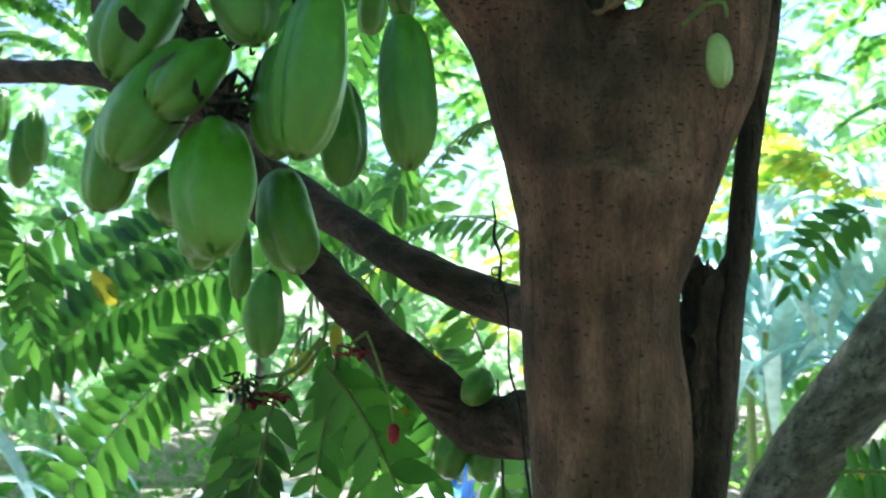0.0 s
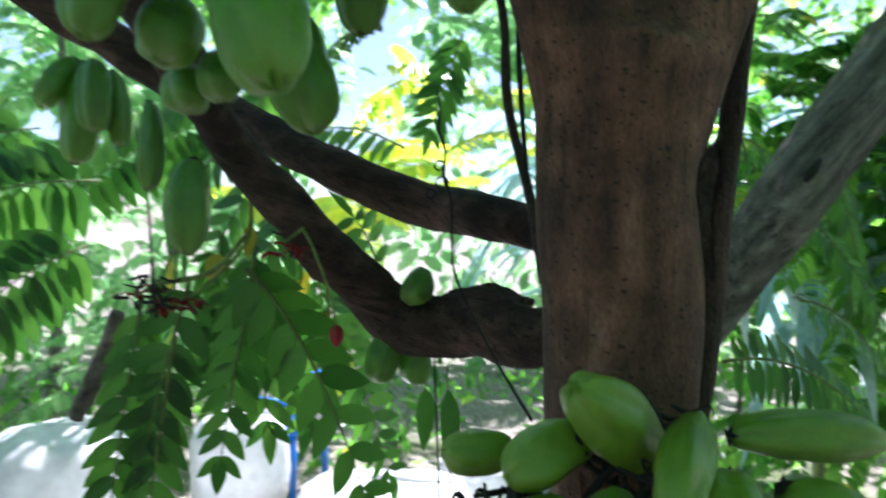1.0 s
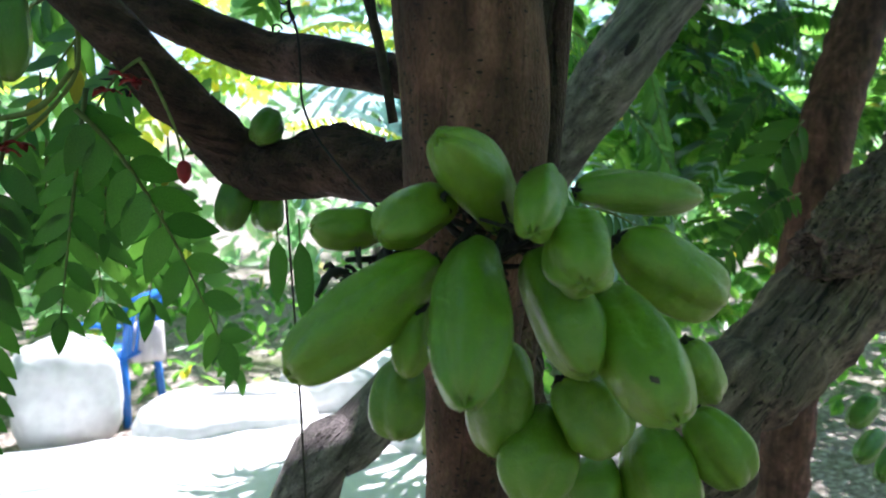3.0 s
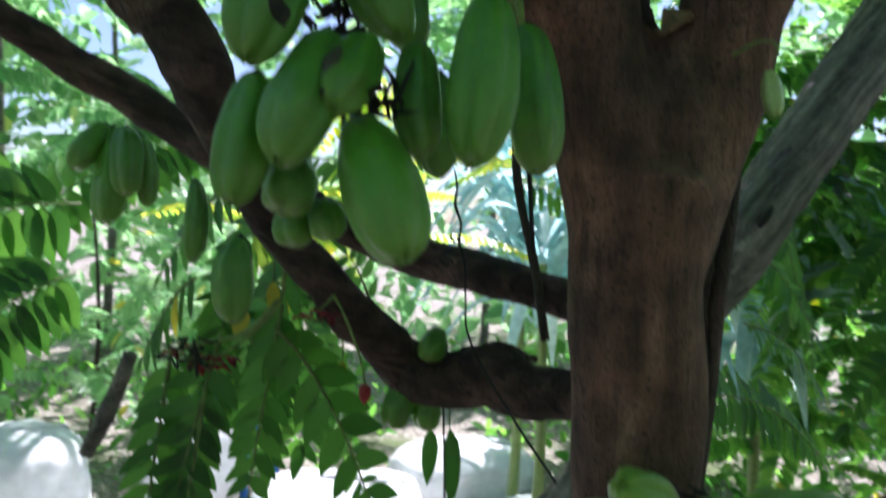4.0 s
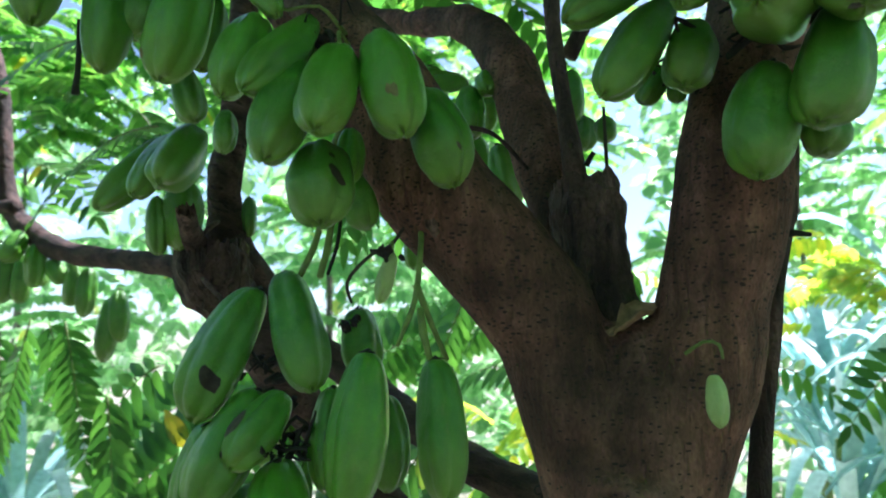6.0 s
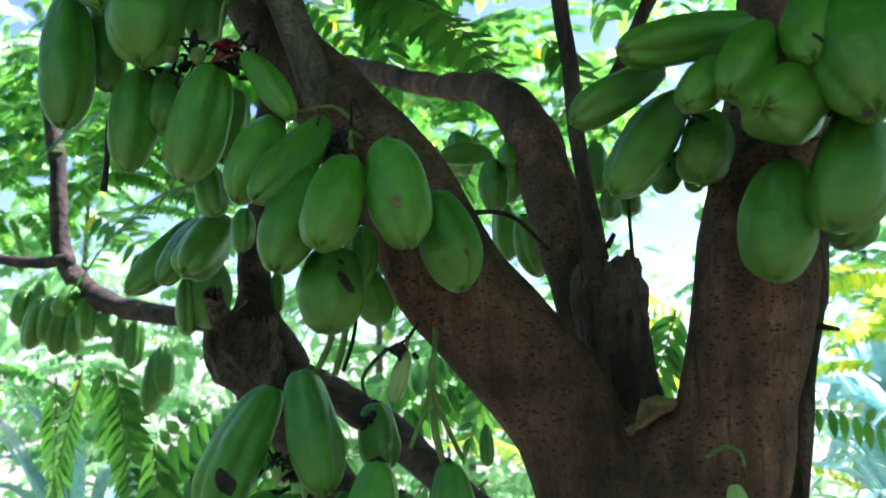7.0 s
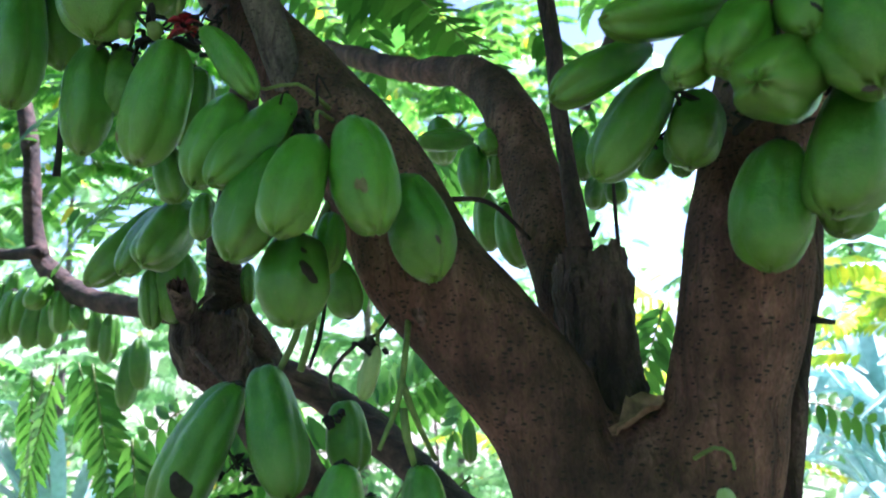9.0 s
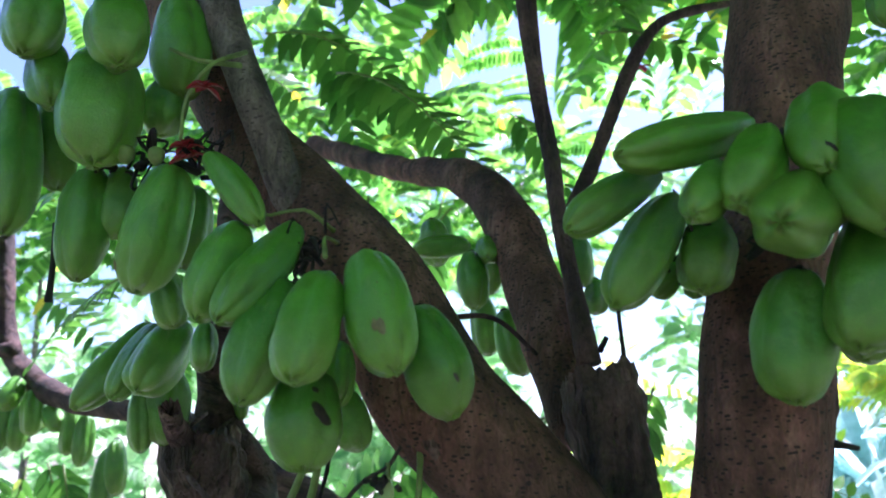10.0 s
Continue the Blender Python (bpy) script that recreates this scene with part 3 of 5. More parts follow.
crown("crown", tree, 520, (0.40, 0.84, 2.50), (0.80, 0.54, 0.32), size=0.06, seed=2)
for i, (n, c, h) in enumerate([
    (48, (-1.5, 2.4, 2.45), (0.8, 0.45, 0.6)),
    (90, (-0.5, 3.9, 3.0), (1.0, 0.4, 0.7)),
    (70, (-1.0, 2.7, 2.95), (0.8, 0.35, 0.45)),
    (80, (-0.5, 5.1, 3.3), (0.9, 0.4, 0.7)),
    (16, (-0.3, 2.6, 2.78), (0.5, 0.3, 0.26)),
    # the next three hang out of view, added to block skylight on the fruit
    (60, (0.0, 0.12, 2.36), (0.6, 0.28, 0.14)),
    (150, (-0.55, 0.25, 2.62), (0.75, 0.5, 0.2)),
    (80, (1.0, 0.0, 2.05), (0.32, 0.42, 0.5)),
    (60, (-1.25, 3.4, 3.3), (0.6, 0.3, 0.4)),
    (45, (-2.6, 3.4, 3.2), (0.6, 0.3, 0.4)),
    (50, (-1.95, 2.3, 2.46), (0.5, 0.3, 0.4)),
    # added out of view behind the walk, again to block skylight
    (110, (0.0, -0.7, 2.75), (1.1, 0.5, 0.25)),
]):
    crown("crown", tree, n, c, h, length=0.42, size=0.055, gap=0.019, seed=50 + i)
for i, (n, c, h) in enumerate([
    (80, (2.75, 3.95, 2.7), (0.9, 0.5, 0.75)),
    (45, (1.85, 2.0, 0.95), (0.5, 0.25, 0.42)),
    (40, (2.2, 1.9, 1.45), (0.5, 0.3, 0.4)),
    # the next three are added overhead to cast shade on limb and trunk
    (120, (1.4, 1.8, 2.55), (0.6, 0.5, 0.28)),
    (110, (1.45, 1.4, 2.5), (0.6, 0.35, 0.2)),
    (150, (2.1, 2.1, 2.6), (0.6, 0.6, 0.28)),
    (42, (1.75, 1.85, 1.38), (0.42, 0.2, 0.4)),
    (34, (1.35, 1.92, 1.64), (0.36, 0.2, 0.27)),
]):
    crown("crown", neighbour, n, c, h, length=0.42, size=0.055, gap=0.019, seed=60 + i)


def shrub(x, y, h, w, seed, count=110, label="leafy green garden shrub in sunlight", mat=M_LEAVES):
    sh = thing("shrub", label, "shrub", "shrubs behind the tree")
    stem("trunk", [(x, y, -0.05, 0.016), (x + 0.03, y, h * 0.45, 0.011), (x - 0.04, y + 0.05, h * 0.95, 0.006)], M_BRANCH, sh, rough=0.1, step=0.05, sides=10)
    crown("crown", sh, int(count * 1.4), (x, y, h * 0.62), (w, w * 0.7, h * 0.5), length=0.42, size=0.09, gap=0.034, mat=mat, seed=seed)


shrub(-2.3, 3.9, 1.5, 0.8, 21, 30, "sunlit garden shrub with haze painted into its pale leaves", M_FAR)
shrub(-0.9, 4.4, 1.7, 0.9, 22, 50, "sunlit garden shrub with haze painted into its pale leaves", M_FAR)
shrub(2.2, 3.6, 1.7, 0.8, 24, 60)
shrub(3.2, 2.8, 2.2, 0.9, 25, 60)
shrub(-3.4, 2.6, 2.0, 0.9, 26, 36)


def far_tree(x, y, h, w, seed, count):
    tr = thing("background_tree", "leafy sunlit tree behind the garden, haze painted into its leaves", "tree", "trees behind the garden")
    stem("trunk", [(x, y, -0.05, 0.045), (x + 0.05, y, h * 0.4, 0.028), (x - 0.05, y + 0.05, h * 0.9, 0.012)], M_GREY, tr, rough=0.1, step=0.08, sides=10)
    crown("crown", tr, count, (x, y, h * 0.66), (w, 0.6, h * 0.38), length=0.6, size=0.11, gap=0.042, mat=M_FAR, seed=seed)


far_tree(-3.7, 4.6, 3.6, 1.1, 121, 75)
far_tree(-1.7, 5.4, 4.2, 1.0, 122, 75)
far_tree(-1.25, 6.9, 4.8, 0.9, 123, 100)
far_tree(2.2, 6.9, 5.4, 1.4, 124, 140)


def hedge():
    """Unseen growth added behind and beside the walk to cut the fill light."""
    for i, (x, y, w, d, h) in enumerate([(0.0, -1.7, 2.2, 0.45, 3.0), (-2.1, -0.4, 0.5, 1.3, 2.8), (2.2, -0.5, 0.5, 1.2, 2.8)]):
        hd = thing("hedge", "unseen leafy hedge added to block skylight", "hedge", "hedges round the tree")
        stem("trunk", [(x, y, -0.05, 0.06), (x + 0.05, y, h * 0.5, 0.045), (x, y + 0.05, h, 0.02)], M_BRANCH, hd, rough=0.1, step=0.06, sides=10)
        crown("crown", hd, 240, (x, y, h * 0.52), (w, d, h * 0.5), length=0.5, size=0.12, gap=0.05, seed=70 + i)


hedge()


def ground_cover():
    """Low sunlit weeds and grass tufts."""
    rnd = random.Random(9)
    leaves = []
    for i in range(6000):
        x, y = rnd.uniform(-4, 5), 2.35 + 4.0 * rnd.random() ** 1.5
        if noise.noise(Vector((x * 1.4, y * 1.4, 5))) < -0.15 or (-1.5 < x < 1.4 and y < 3.75):
            continue
        h = 0.30 * rnd.random() ** 1.5
        w = Vector((rnd.gauss(0, 0.6), rnd.gauss(0, 0.6), rnd.uniform(0.1, 1.2))).normalized()
        nrm = Vector((rnd.gauss(0, 0.6), rnd.gauss(0, 0.6), 1)).normalized()
        leaves.append((Vector((x, y, h)), w, nrm, rnd.uniform(0.05, 0.13)))
    tagged(leaf_cloud("ground_cover", leaves, M_LEAVES), "low sunlit weeds and grass", "plants", kind="stuff")


ground_cover()


def far_woods():
    rnd = random.Random(31)
    leaves = []
    for i in range(17000):
        a = rnd.uniform(-1.25, 1.25)
        d = rnd.uniform(6.5, 10)
        z = 0.1 + 6.2 * rnd.random() ** 1.15 * (0.75 + 0.35 * noise.noise(Vector((a * 4, 0, 0))))
        p = Vector((math.sin(a) * d, math.cos(a) * d, z))
        clearing = 0.3 < p.x * 6.9 / p.y < 0.85 and 1.9 < z * 6.9 / p.y < 3.4 and rnd.random() < 0.8
        if clearing or noise.noise(p * 0.9) < -0.08:
            continue
        w = Vector((rnd.gauss(0, 1), rnd.gauss(0, 1), rnd.gauss(-0.5, 0.6))).normalized()
        nrm = Vector((rnd.gauss(0, 0.6), rnd.gauss(0, 0.6), 1)).normalized()
        leaves.append((p, w, nrm, rnd.uniform(0.14, 0.34)))
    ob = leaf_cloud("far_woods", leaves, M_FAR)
    tagged(ob, "sunlit woods beyond the garden, haze painted into the leaves", "woods", kind="stuff")


far_woods()


def strap_plant(x, y, z0, seed, n=34, reach=0.9):
    """A clump of long arching strap leaves."""
    rnd = random.Random(seed)
    cl = thing("strap_leaved_plant", "clump of long arching strap leaves, sky glare painted in blue-green", "plant", "strap-leaved plants")
    verts, faces = [], []
    for i in range(n):
        a, lift, ln = rnd.uniform(0, 6.28), rnd.uniform(0.5, 1.5), reach * rnd.uniform(0.7, 1.15)
        d = Vector((math.cos(a), math.sin(a), 0))
        s = Vector((-d.y, d.x, 0))
        o = Vector((x, y, z0)) + d * 0.03 + Vector((0, 0, rnd.uniform(0, 0.5)))
        k = len(verts)
        for j in range(8):
            t = j / 7
            c = o + d * ln * t * 0.8 + Vector((0, 0, ln * (1.4 * lift * t - 1.3 * t * t)))
            w = 0.024 * math.sin(math.pi * (0.12 + 0.88 * t)) ** 0.6 + 0.002
            verts += [c - s * w + Vector((0, 0, 0.012)), c, c + s * w + Vector((0, 0, 0.012))]
        for j in range(7):
            for m in range(2):
                q = k + j * 3 + m
                faces.append((q, q + 3, q + 4, q + 1))
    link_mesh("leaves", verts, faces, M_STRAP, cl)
    stem("stalk", [(x, y, -0.05, 0.028), (x + 0.02, y, z0 * 0.5, 0.02), (x, y, z0 + 0.25, 0.016)], M_STALK, cl, step=0.06)


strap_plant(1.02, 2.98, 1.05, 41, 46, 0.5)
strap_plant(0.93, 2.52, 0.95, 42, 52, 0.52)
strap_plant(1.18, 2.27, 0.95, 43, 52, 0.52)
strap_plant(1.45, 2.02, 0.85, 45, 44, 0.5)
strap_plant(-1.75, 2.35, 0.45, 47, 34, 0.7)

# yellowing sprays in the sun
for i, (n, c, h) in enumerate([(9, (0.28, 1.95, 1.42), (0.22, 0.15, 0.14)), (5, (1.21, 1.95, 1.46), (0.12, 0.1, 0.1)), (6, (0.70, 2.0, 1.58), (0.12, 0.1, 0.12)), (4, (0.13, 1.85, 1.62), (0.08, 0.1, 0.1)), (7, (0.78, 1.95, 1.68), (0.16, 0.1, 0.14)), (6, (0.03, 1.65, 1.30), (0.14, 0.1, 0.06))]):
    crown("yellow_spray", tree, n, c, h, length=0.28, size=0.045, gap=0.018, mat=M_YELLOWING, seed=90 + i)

# single feather leaves close to the walk
frond((-0.505, 1.500, 1.434), (-0.884, 1.450, 1.177), 0.090, 0.0243, face=(0.15, -1, 0.3), broad=0.9)
frond((-0.386, 1.420, 1.341), (-0.853, 1.380, 1.104), 0.092, 0.0248, face=(0.15, -1, 0.3), broad=0.9)
frond((-0.358, 1.250, 1.238), (-0.619, 1.200, 0.969), 0.078, 0.0211, face=(0.15, -1, 0.3), broad=0.9)
frond((-0.532, 1.750, 1.322), (-0.115, 1.900, 1.517), 0.090, 0.0243, face=(0.15, -1, 0.3), broad=0.9)
frond((-0.140, 1.050, 1.231), (-0.149, 1.050, 1.083), 0.055, 0.0149, face=(0.15, -1, 0.3), broad=0.9)
frond((-0.093, 1.100, 1.230), (-0.081, 1.100, 1.121), 0.055, 0.0149, face=(0.15, -1, 0.3), broad=0.9)
frond((-0.093, 0.700, 1.239), (0.004, 0.700, 1.058), 0.040, 0.0240, face=(0.15, -1, 0.3), broad=1.05)
frond((-0.086, 0.720, 1.256), (-0.111, 0.720, 1.083), 0.032, 0.0160, broad=0.92)
frond((-0.137, 0.720, 1.230), (-0.168, 0.720, 1.100), 0.038, 0.0192, broad=0.92)
frond((-0.075, 0.850, 1.211), (-0.081, 0.850, 1.135), 0.030, 0.0120, broad=0.80)
frond((-0.672, 1.150, 1.380), (-0.650, 1.150, 1.221), 0.050, 0.0200, broad=0.80)
frond((-0.160, 1.400, 1.994), (-0.242, 1.450, 1.683), 0.055, 0.0220, broad=0.80)
frond((-0.341, 1.400, 1.965), (-0.301, 1.400, 1.757), 0.055, 0.0220, broad=0.80)
frond((-0.748, 1.300, 1.930), (-0.660, 1.300, 1.771), 0.055, 0.0220, broad=0.80)
frond((-1.009, 1.300, 1.494), (-0.988, 1.300, 1.301), 0.050, 0.0200, broad=0.80)
frond((-0.905, 1.300, 1.511), (-0.849, 1.300, 1.357), 0.055, 0.0220, broad=0.80)
frond((-1.043, 1.400, 1.859), (-0.889, 1.400, 1.738), 0.050, 0.0200, broad=0.80)
frond((-0.609, 1.200, 1.426), (-0.710, 1.200, 1.320), 0.055, 0.0220, broad=0.80)
frond((0.465, 1.600, 1.425), (0.607, 1.600, 1.369), 0.050, 0.0200, broad=0.80)
frond((-0.367, 1.000, 2.155), (-0.173, 1.000, 2.060), 0.058, 0.0232, broad=0.80)
frond((-0.228, 0.950, 2.021), (-0.024, 0.920, 1.865), 0.052, 0.0208, broad=0.80)
frond((-0.339, 1.150, 2.290), (-0.253, 1.150, 1.991), 0.055, 0.0220, broad=0.80)
frond((0.159, 1.150, 2.172), (0.322, 1.150, 2.097), 0.055, 0.0220, broad=0.80)
frond((-0.017, 1.400, 2.167), (0.084, 1.400, 1.998), 0.055, 0.0220, broad=0.80)
frond((-0.515, 1.200, 2.225), (-0.354, 1.200, 2.100), 0.050, 0.0200, broad=0.80)
frond((-0.179, 0.750, 1.213), (-0.204, 0.730, 0.988), 0.034, 0.0168, broad=0.92)
frond((-0.148, 0.720, 1.183), (-0.172, 0.720, 0.993), 0.032, 0.0160, broad=0.92)
frond((-0.080, 1.300, 1.245), (0.116, 1.450, 0.817), 0.072, 0.0288, broad=0.80)
frond((-0.105, 1.000, 1.180), (-0.087, 1.000, 1.039), 0.055, 0.0220, broad=0.80)
frond((-0.014, 1.050, 1.170), (-0.039, 1.050, 1.031), 0.055, 0.0220, broad=0.80)
frond((1.097, 1.500, 1.398), (1.109, 1.500, 1.159), 0.085, 0.0340, broad=0.80)
frond((1.346, 1.300, 1.299), (1.198, 1.300, 1.076), 0.085, 0.0340, broad=0.80)
frond((1.458, 1.700, 1.590), (1.340, 1.700, 1.383), 0.080, 0.0320, broad=0.80)
frond((1.646, 1.700, 1.717), (1.812, 1.700, 1.466), 0.080, 0.0320, broad=0.80)
frond((1.768, 1.900, 1.522), (2.000, 1.900, 1.290), 0.075, 0.0300, broad=0.80)
frond((1.446, 1.500, 1.067), (1.298, 1.500, 0.888), 0.060, 0.0240, broad=0.80)

frond((-0.216, 1.061, 1.888), (-0.250, 1.089, 1.616), face=(0.1, -0.5, 0.85))
frond((-0.087, 1.064, 1.859), (-0.223, 1.089, 1.618), face=(0.1, -0.5, 0.85))
frond((-0.213, 0.897, 2.009), (-0.021, 0.817, 1.823), face=(0.1, -0.5, 0.85))
frond((-0.782, 1.095, 1.503), (-0.848, 1.119, 1.263), face=(0.1, -0.5, 0.85))
frond((-0.793, 1.195, 1.505), (-0.747, 1.217, 1.260), face=(0.1, -0.5, 0.85))
frond((-0.538, 0.957, 1.905), (-0.865, 1.060, 1.879), face=(0.1, -0.5, 0.85))
frond((-0.476, 0.923, 1.757), (-0.738, 1.033, 1.661), face=(0.1, -0.5, 0.85))
frond((0.348, 0.747, 1.154), (0.567, 0.797, 1.067), 0.039, 0.0135)
frond((0.998, 1.418, 1.421), (1.085, 1.385, 1.074))
frond((1.293, 1.364, 1.367), (1.144, 1.380, 1.148))
frond((0.842, 1.327, 1.324), (0.993, 1.283, 1.142))
frond((1.476, 1.449, 1.562), (1.238, 1.465, 1.374))
frond((1.323, 1.276, 1.136), (1.108, 1.289, 0.983))
frond((1.311, 1.700, 1.532), (1.574, 1.700, 1.328))
frond((0.707, 1.323, 1.456), (0.925, 1.424, 1.351))
frond((0.683, 1.088, 1.182), (0.890, 1.140, 1.054), face=(0.1, -0.5, 0.85))
frond((-0.071, 1.193, 1.551), (-0.138, 1.199, 1.391), face=(0.1, -0.5, 0.85))
frond((0.199, 1.292, 1.596), (0.149, 1.294, 1.435))
frond((0.043, 1.093, 1.548), (-0.060, 1.193, 1.479), face=(0.1, -0.5, 0.85))
frond((0.095, 1.196, 1.394), (-0.083, 1.297, 1.410), face=(0.1, -0.5, 0.85))
frond((0.040, 1.001, 1.227), (0.009, 0.999, 1.286), face=(0.1, -0.5, 0.85))
frond((0.636, 1.275, 1.450), (0.543, 1.334, 1.329))
frond((-0.066, 0.949, 1.356), (-0.150, 0.954, 1.236), face=(0.1, -0.5, 0.85))
frond((-0.124, 0.999, 1.375), (-0.215, 1.055, 1.262), face=(0.1, -0.5, 0.85))
frond((-0.051, 0.880, 1.297), (-0.111, 0.906, 1.186), face=(0.1, -0.5, 0.85))
frond((-0.172, 0.954, 1.258), (-0.235, 1.011, 1.153), face=(0.1, -0.5, 0.85))


# ---- fruit ----
def fruit_mesh(seed):
    """A five-ribbed bilimbi: stem end at z = 0, blossom end at z = -1, about 1 in radius."""
    rnd = random.Random(seed)
    rows, cols, verts, faces = 26, 50, [], []
    ph, bend = rnd.uniform(0, 6.28), rnd.uniform(-0.14, 0.14)
    lobes = [rnd.uniform(0.45, 1.35) for _ in range(5)]
    neck = rnd.uniform(0.04, 0.26)
    fat, taper, twist = rnd.uniform(-0.05, 0.16), rnd.uniform(0.14, 0.42), rnd.uniform(-1, 1)
    for i in range(rows + 1):
        u = i / rows
        a = math.pi * u
        r = max(0.0, math.sin(a)) ** (0.52 + 0.30 * max(0, u - 0.5)) * (0.90 + 0.14 * math.sin(math.pi * (u - 0.12) * 0.9) + fat * (u - 0.5)) * (1 - taper * max(0, (u - 0.55) / 0.45) ** 1.6) * (1 - neck * (1 - u) ** 2)
        z = -(0.5 - 0.5 * math.cos(a))
        rib = 0.105 + 0.34 * max(0, u - 0.62) + 0.10 * max(0, 0.2 - u)
        for j in range(cols):
            w = 2 * math.pi * j / cols
            turn5 = 5 * (w + ph + 0.25 * twist * u) / (2 * math.pi)
            deep = lobes[int(turn5 + 0.5) % 5] * (turn5 + 0.5 - int(turn5 + 0.5)) + lobes[int(turn5 - 0.5) % 5] * (1 - (turn5 + 0.5 - int(turn5 + 0.5)))
            deep = deep + (1 - deep) * max(0, (u - 0.7) / 0.3)
            k = 1 + deep * rib * ((0.5 + 0.5 * math.cos(2 * math.pi * turn5)) ** 0.7 - 0.62) * 1.5
            v = Vector((math.cos(w), math.sin(w), z * 2))
            k *= 1 + 0.15 * noise.noise(v * 1.1 + Vector((seed, 0, 0))) + 0.04 * noise.noise(v * 2.6 + Vector((0, seed, 0)))
            dz = 0.018 * math.sin(w * 5 + ph) * (u > 0.93)
            verts.append((r * k * math.cos(w) + bend * math.sin(a) * 2.0, r * k * math.sin(w), z + dz))
    for i in range(rows):
        for j in range(cols):
            a, b = i * cols + j, i * cols + (j + 1) % cols
            faces.append((a, a + cols, b + cols, b))
    me = bpy.data.meshes.new("fruit")
    me.from_pydata(verts, [], faces)
    me.polygons.foreach_set("use_smooth", [True] * len(me.polygons))
    return me


def calyx_mesh(seed):
    """Withered sepals at the stem end."""
    rnd = random.Random(seed)
    bm = bmesh.new()
    for i in range(5):
        a = i * 2 * math.pi / 5 + rnd.uniform(-0.2, 0.2)
        d = Vector((math.cos(a), math.sin(a), 0))
        s = Vector((-d.y, d.x, 0))
        pts = [Vector((0, 0, 0.002)), d * 0.0028 + s * 0.0016, d * 0.0028 - s * 0.0016, d * 0.0062 + Vector((0, 0, rnd.uniform(-0.004, 0.001)))]
        v = [bm.verts.new(p) for p in pts] + [bm.verts.new(p + Vector((0, 0, 0.0007))) for p in pts]
        for f in ((0, 1, 2), (1, 3, 2), (4, 6, 5), (5, 6, 7), (0, 4, 5, 1), (1, 5, 7, 3), (3, 7, 6, 2), (2, 6, 4, 0)):
            bm.faces.new([v[q] for q in f])
    me = bpy.data.meshes.new("calyx")
    bm.to_mesh(me)
    bm.free()
    me.materials.append(M_DRY)
    return me


def style_mesh(seed):
    """The little dry prongs at the blossom end."""
    rnd = random.Random(seed)
    verts, faces = [], []
    for i in range(5):
        a = i * 1.257 + rnd.uniform(-0.3, 0.3)
        d = Vector((math.cos(a), math.sin(a), 0))
        v, f = tube([(d.x * 0.0006, d.y * 0.0006, 0.002, 0.0005), (d.x * 0.0016, d.y * 0.0016, 0, 0.0004), (d.x * 0.0036, d.y * 0.0036, -0.0014, 0.0002)], sides=5, step=0.002, rough=0.0)
        faces += [tuple(q + len(verts) for q in g) for g in f]
        verts += v
    me = bpy.data.meshes.new("style")
    me.from_pydata([tuple(v) for v in verts], [], faces)
    me.materials.append(M_STALK)
    return me


M_BUD = fruit_skin("young_fruit_skin", (0.30, 0.40, 0.14), (0.48, 0.58, 0.26))
SHAPES = {}
for i in range(7):
    for ripe, mat in ((2, M_FRUIT), (3, M_RIPE), (4, M_BUD)):
        SHAPES[i, ripe] = fruit_mesh(i * 3 + 1)
        SHAPES[i, ripe].materials.append(mat)
CALYXES = [calyx_mesh(i) for i in range(3)]
STYLES = [style_mesh(i) for i in range(3)]
FRUIT_RND = random.Random(77)
FRUITS = []


def fruit(bunch, stem_end, tip, radius):
    """One fruit between its stem end and its blossom end, with its sepals and prongs."""
    a, b = Vector(stem_end), Vector(tip)
    turn = basis(a - b, FRUIT_RND.uniform(0, 6.28))
    body = new("bilimbi_fruit")
    body.matrix_world = Matrix.Translation(a) @ turn.to_4x4()
    tagged(body, bunch[0], "fruit", bunch[1])
    skin = new("flesh", SHAPES[FRUIT_RND.randrange(7), len(bunch)])
    skin.parent = body
    skin.scale = (radius * 0.93, radius * 0.93, (a - b).length)
    cal = new("calyx", CALYXES[FRUIT_RND.randrange(3)])
    cal.parent = body
    cal.scale = [radius / 0.016] * 3
    st = new("style", STYLES[FRUIT_RND.randrange(3)])
    st.parent = body
    st.location = (0, 0, -(a - b).length * 0.985)
    st.scale = [radius / 0.016] * 3
    FRUITS.append((body, skin, a, b))

bunch = ("glossy green ribbed bilimbi hanging in a bunch on the slanting limb", "upper bunch")
fruit(bunch, (-0.195, 0.400, 1.672), (-0.198, 0.397, 1.603), 0.0162)
fruit(bunch, (-0.181, 0.409, 1.674), (-0.186, 0.404, 1.629), 0.0129)
fruit(bunch, (-0.139, 0.391, 1.664), (-0.154, 0.388, 1.591), 0.0188)
fruit(bunch, (-0.150, 0.439, 1.669), (-0.154, 0.434, 1.616), 0.0149)
fruit(bunch, (-0.113, 0.381, 1.664), (-0.078, 0.376, 1.619), 0.0096)
fruit(bunch, (-0.160, 0.425, 1.614), (-0.148, 0.420, 1.577), 0.0114)
fruit(bunch, (-0.093, 0.385, 1.622), (-0.102, 0.361, 1.568), 0.0143)
fruit(bunch, (-0.062, 0.385, 1.620), (-0.081, 0.341, 1.563), 0.0131)
fruit(bunch, (-0.118, 0.400, 1.574), (-0.115, 0.393, 1.547), 0.0078)
fruit(bunch, (-0.060, 0.369, 1.585), (-0.068, 0.340, 1.526), 0.0165)
fruit(bunch, (-0.030, 0.344, 1.580), (-0.034, 0.315, 1.531), 0.0146)
fruit(bunch, (-0.015, 0.353, 1.592), (0.002, 0.339, 1.535), 0.0173)
fruit(bunch, (0.003, 0.375, 1.569), (0.021, 0.371, 1.517), 0.0165)
